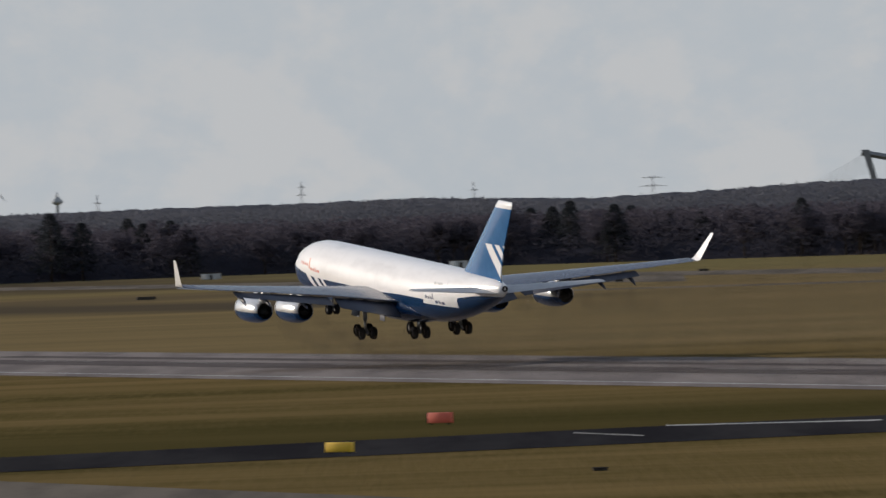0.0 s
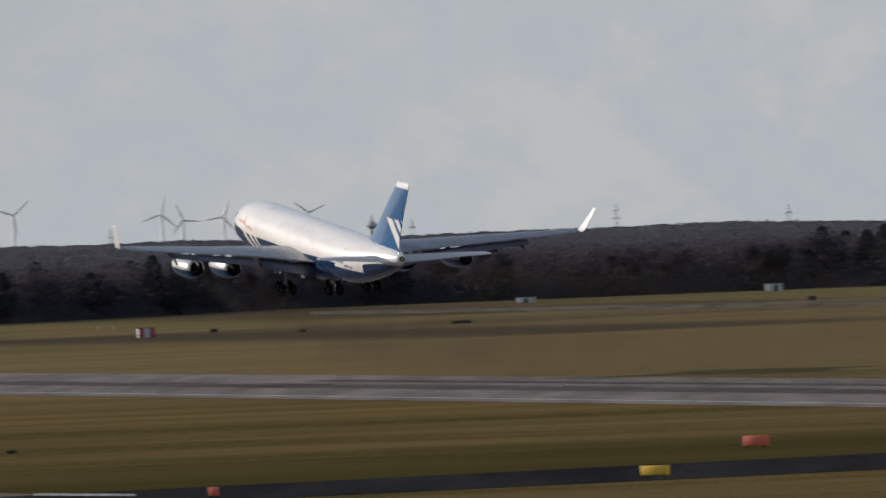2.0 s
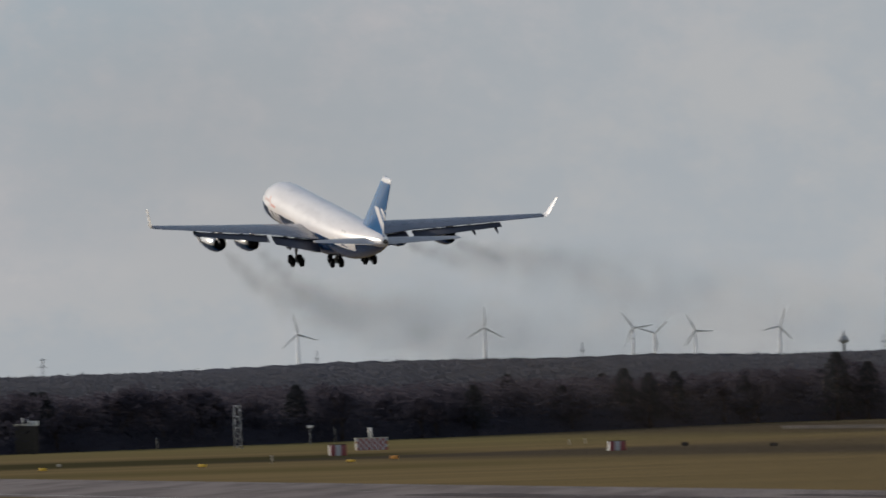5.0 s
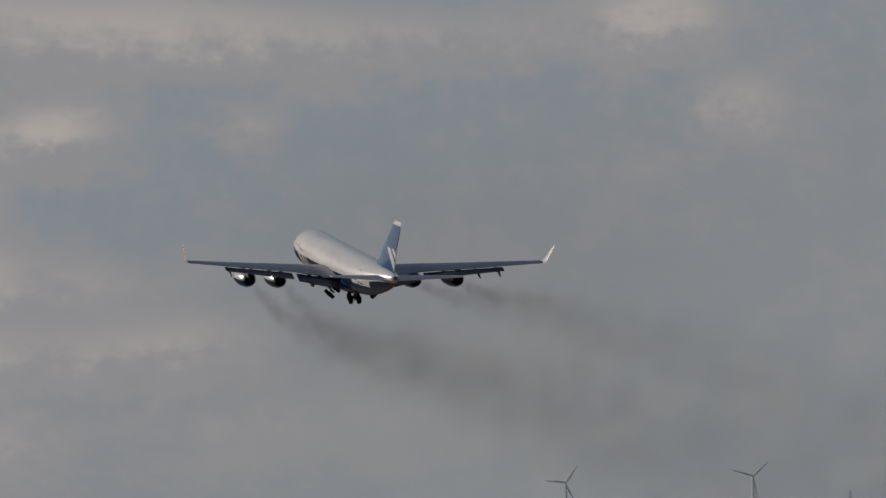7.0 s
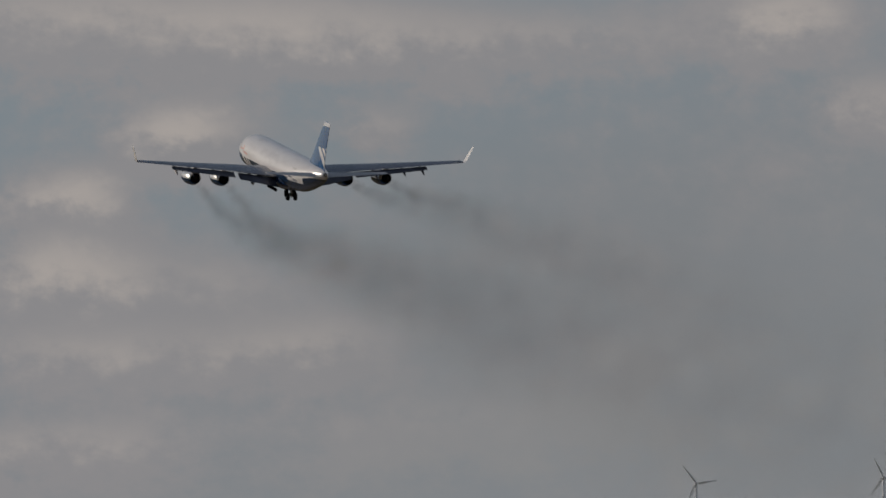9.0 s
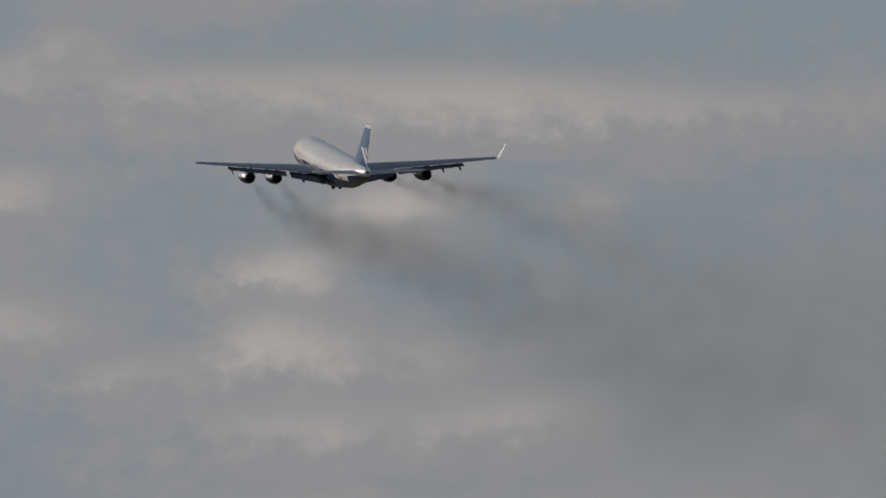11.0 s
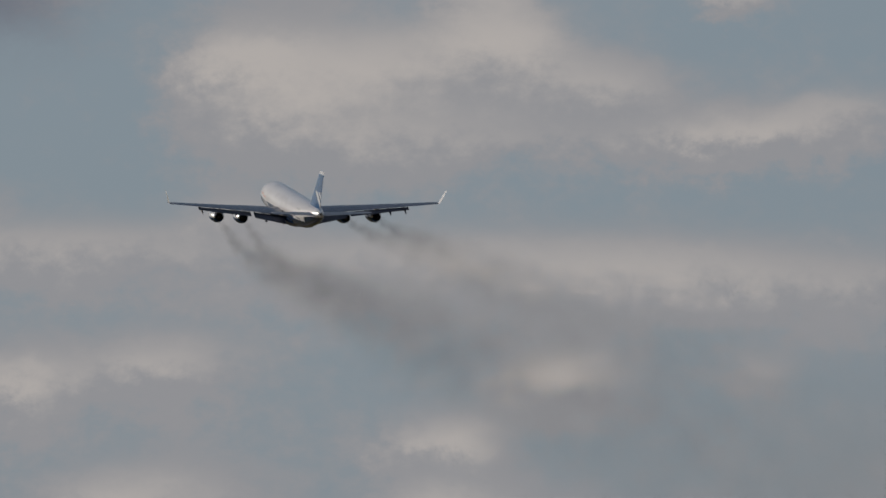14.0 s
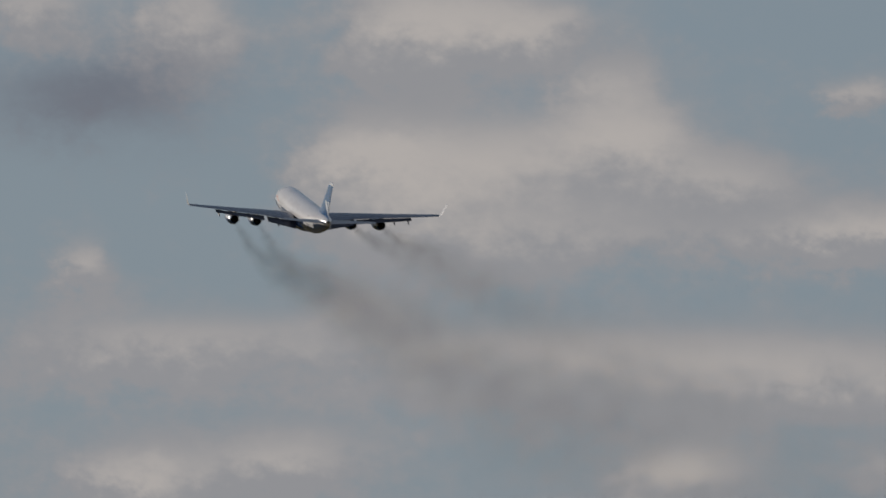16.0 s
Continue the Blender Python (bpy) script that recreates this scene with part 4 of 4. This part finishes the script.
def make_tail():
    bm = bmesh.new()
    rings = []
    for z, x, c, th in ((.9, -16.0, 12.4, .09), (2.0, -17.0, 11.3, .09), (3.2, -18.7, 9.6, .095), (6, -22.2, 7.2, .095), (9.9, -27.1, 4.5, .09), (10.35, -27.7, 4.0, .07)):
        rings.append([Vector((x + px, pz, z)) for px, pz in foil(c, th)])
    loft(bm, rings)
    part("fin", bm, FIN, jet, "blue fin with white slanting stripes")
    for sgn in (1, -1):
        bm = bmesh.new()
        rings = []
        for y, x, c, z in ((.3, -22.0, 6.4, .75), (1.6, -22.8, 5.8, .88), (10.3, -28.7, 2.2, 1.7), (10.45, -29.0, 1.7, 1.7)):
            rings.append([Vector((x + px, sgn * y, z + pz)) for px, pz in foil(c, .1)])
        loft(bm, rings)
        part("tailplane", bm, TAIL_SKIN, jet, "swept pale grey tailplane")


make_tail()

STRUT_DARK = plain("dark_rim_paint", (.08, .08, .085), .5, .2, .3, 3.0)


def bogie(parent, z, tilt, axles=(-.62, .62), track=.66, r=.66):
    """Wheels in pairs on a beam at the foot of a leg."""
    c, s = math.cos(radians(tilt)), math.sin(radians(tilt))
    part("bogie_beam", rod(bmesh.new(), (axles[0] * c, 0, z + axles[0] * s), (axles[-1] * c, 0, z + axles[-1] * s), .16, n=8), STRUT, parent)
    for a in axles:
        for sy in (-1, 1):
            bm = bmesh.new()
            at = (a * c, sy * track, z + a * s)
            spun(bm, [(-.26, r * .5), (-.27, r * .85), (-.19, r), (.19, r), (.27, r * .85), (.26, r * .5)], "y", 22, at)
            w = part("tyre", bm, RUBBER, parent, "black tyre")
            bm = bmesh.new()
            spun(bm, [(-.14, .05), (-.17, r * .3), (-.18, r * .52), (.18, r * .52), (.17, r * .3), (.14, .05)], "y", 16, at, True)
            part("rim", bm, STRUT_DARK, w, "dark grey wheel rim")


def main_gear(x, y, length, tilt):
    e = new("landing_gear")
    e.parent = jet
    tagged(e, "main undercarriage leg with a four-wheel bogie")
    e.matrix_basis = pose(x, y, -1.9)
    part("leg", rod(bmesh.new(), (0, 0, .3), (0, 0, -length * .62), .26, .22, 12), STRUT, e)
    part("piston", rod(bmesh.new(), (0, 0, -length * .6), (0, 0, -length), .15, n=10), BARE_METAL, e)
    part("brace", rod(bmesh.new(), (.9, -.5 * (1 if y >= 0 else -1), .1), (.1, 0, -length * .6), .09, n=8), STRUT, e)
    bogie(e, -length, tilt)
    return e


left_gear = main_gear(-2.2, 5.6, 3.1, 12)
right_gear = main_gear(-2.2, -5.0, 3.1, 12)
centre_gear = main_gear(-3.6, .2, 3.1, 20)
nose_gear = new("nose_gear")
nose_gear.parent = jet
tagged(nose_gear, "nose undercarriage leg with two wheels")
nose_gear.matrix_basis = pose(23.6, 0, -2.4)
part("leg", rod(bmesh.new(), (0, 0, .2), (0, 0, -2.6), .18, .13, 10), STRUT, nose_gear)
bogie(nose_gear, -2.6, 0, (0,), .42, .55)
for dy in (.55, -.55):
    part("gear_door", box(bmesh.new(), (1.9, .05, .95), (23.0, dy, -3.35), .02), BODY, jet, "blue nose gear door")
part("gear_door", box(bmesh.new(), (1.5, .06, .9), (1.6, 2.3, -3.9), .02), FLAP_SKIN, jet, "open dark belly gear door")
for sgn in (1, -1):
    d = part("gear_door", box(bmesh.new(), (2.4, .06, 1.5), (0, 0, -.75), .03), FLAP_SKIN, jet, "grey main gear door")
    d.matrix_basis = pose(-2.2, sgn * 6.4, -1.85, sgn * 12, 0, 0)


# ---- exhaust smoke: chains of soft thin puffs that hang along the path the engines took ----
def smoke_sink(d, left):
    """How far a trail lies under the path of its engine, d metres behind: the left pair is pressed down, the right one lifted."""
    if left:
        return 2.8 * (1 - math.exp(-d / 15)) + 2.2 * (d / 40) * math.exp(1 - d / 40)
    return .9 * (d / 15) * math.exp(1 - d / 15) - 2.0 * (1 - math.exp(-d / 90))


def smoke_trail(seed, left):
    """A chain of soft domed puffs, each wider and thinner than the one before."""
    gen = random.Random(seed)
    trail = thing("smoke_trail", "thin brown exhaust smoke trailing from an engine", "smoke", None, "exhaust smoke")
    puffs = []
    d, reach = 1.5, 760 if left else 480
    while d < reach:
        r = 1.1 + (.074 if left else .055) * d
        age = min(1.0, d / 5) * (1 + 1.1 * math.exp(-d / 35)) * max(0.0, 1 - d / (reach + 10)) ** (1.7 if left else 2.4)
        bm = bmesh.new()
        layer = bm.loops.layers.uv.new("puff")
        rings, n = 6, 18
        ph = [gen.uniform(0, 6.28) for _ in range(3)]
        rows = []
        for i in range(rings):
            q = i / (rings - 1)
            row = []
            for j in range(n):
                a = j * math.tau / n
                w = r * q * (1 + .16 * math.sin(2 * a + ph[0]) + .12 * math.sin(3 * a + ph[1]) + .07 * math.sin(5 * a + ph[2]))
                row.append(bm.verts.new((-.25 * r * q * q, math.cos(a) * w, math.sin(a) * w)))
                if i == 0:
                    break
            rows.append(row)
        for i in range(rings - 1):
            for j in range(n):
                k = (j + 1) % n
                if i == 0:
                    f = bm.faces.new((rows[0][0], rows[1][j], rows[1][k]))
                    us = (0, 1, 1)
                else:
                    f = bm.faces.new((rows[i][j], rows[i + 1][j], rows[i + 1][k], rows[i][k]))
                    us = (i, i + 1, i + 1, i)
                for lp, u in zip(f.loops, us):
                    lp[layer].uv = (u / (rings - 1), age)
        p = part("puff", bm, SMOKE, trail)
        turn = pose(0, 0, 0, gen.uniform(0, 360), gen.uniform(-14, 14) - 7, gen.uniform(-14, 14))
        puffs.append((p, d, gen.uniform(-.1, .1) * r, gen.uniform(-.1, .1) * r - smoke_sink(d, left), turn))
        d += .7 + .046 * d
    return trail, puffs


TRAILS = []
for sgn in (1, -1):
    for y, drop, ahead in ENGINES:
        le, c, z, th = wing_at(y)
        TRAILS.append((*smoke_trail(sgn * y, sgn > 0), Vector((le + ahead - 4, sgn * y, z - drop))))

# ---- what moves ----
CRAB = (2.18, 1.26)     # degrees by which the nose points to the left of the track, at start and end
FLIGHT = [(0, 12.4, 9.0, 4.72, -0.78), (0.5, 49.3, 10.3, 5.22, -0.25), (1, 87.3, 12.0, 5.71, -0.25), (1.5, 125.3, 14.2, 6.35, -0.27), (2, 165.4, 16.9, 7.00, -0.05), (2.5, 205.0, 20.3, 7.24, -0.37), (3, 243.2, 23.0, 7.33, -0.23), (3.5, 284.2, 26.3, 7.53, -0.36), (4, 324.3, 30.0, 8.24, -0.47), (4.5, 366.0, 33.7, 8.75, -0.60), (5, 406.0, 37.9, 9.14, -0.20), (7.5, 615.2, 63.5, 8.88, 1.44), (8, 655.4, 68.9, 8.91, 1.32), (8.5, 696.8, 74.7, 8.60, 0.87), (9, 734.3, 80.0, 8.62, 1.08), (11.5, 931.9, 106.6, 9.02, 0.13), (12, 972.1, 112.3, 9.12, 0.12), (12.5, 1014.6, 118.5, 9.39, 0.04), (13, 1057.0, 125.2, 9.55, -0.00), (13.5, 1098.8, 132.2, 9.60, 0.19), (14, 1139.2, 139.2, 9.68, 0.92), (14.5, 1180.1, 146.2, 10.11, 1.34), (15, 1220.9, 153.6, 10.58, 1.84), (15.5, 1261.0, 160.9, 11.00, 2.66), (16, 1301.7, 168.9, 11.36, 3.29)]  # seconds, metres along the runway, height, nose up, left wing up


WIND = .044      # metres of drift to the right for each metre behind the engine


def motions():
    rows = []
    for t, s, z, up, bank in FLIGHT:
        p = Vector((0, 1090.9, 0)) + Vector((-math.sin(radians(TRACK)), math.cos(radians(TRACK)), 0)) * s
        yaw = TRACK + CRAB[0] + (CRAB[1] - CRAB[0]) * t / 16
        rows.append((t, pose(p.x, p.y, z, bank, -up, 90 + yaw)))
    walk(jet, rows)
    # the puffs keep to the way that the engine went, drift to the right with the wind and sink
    way = [r[1] for r in FLIGHT], [r[2] for r in FLIGHT]
    for trail, puffs, at in TRAILS:
        walk(trail, [(t, Matrix.Translation(m @ at) @ pose(0, 0, 0, 0, 0, 90 + TRACK)) for t, m in rows])
        for p, d, dy, dz, turn in puffs:
            out = []
            for (t, m), (_, s, z, _, _) in zip(rows, FLIGHT):
                back = float(np.interp(s - d, *way))
                low = max(back - z + dz, 1.5 - (m @ at).z)
                out.append((t, Matrix.Translation((-d, dy - WIND * d, low)) @ turn))
            walk(p, out)
    # the side legs fold inwards first, then the nose and the centre leg
    for g, sgn in ((left_gear, 1), (right_gear, -1)):
        b = g.matrix_basis.translation.copy()
        walk(g, [(t, pose(b.x, b.y, b.z, sgn * a, 0, 0)) for t, a in ((0, 0), (5.3, 0), (6.4, -30), (7.5, -52), (9.0, -62), (10.6, -90), (16, -90))])
    b = centre_gear.matrix_basis.translation.copy()
    walk(centre_gear, [(t, pose(b.x, b.y, b.z + d, 0, a, 0)) for t, a, d in ((0, 0, 0), (9.0, 0, 0), (10.5, -35, .25), (11.5, -60, .5), (13.0, -78, .8), (14.5, -88, 1.2), (16, -88, 1.2))])
    b = nose_gear.matrix_basis.translation.copy()
    walk(nose_gear, [(t, pose(b.x, b.y, b.z + d, 0, a, 0)) for t, a, d in ((0, 0, 0), (3.8, 0, 0), (5.0, -40, .3), (6.5, -88, 1.2), (16, -88, 1.2))])
    for r, hub, phase in ROTORS:
        walk(r, [(i * .5, pose(0, -1.3, hub, 0, phase + 60 - 96 * (i * .5 - 8), 0)) for i in range(33)])


TRACK = 18.05
motions()
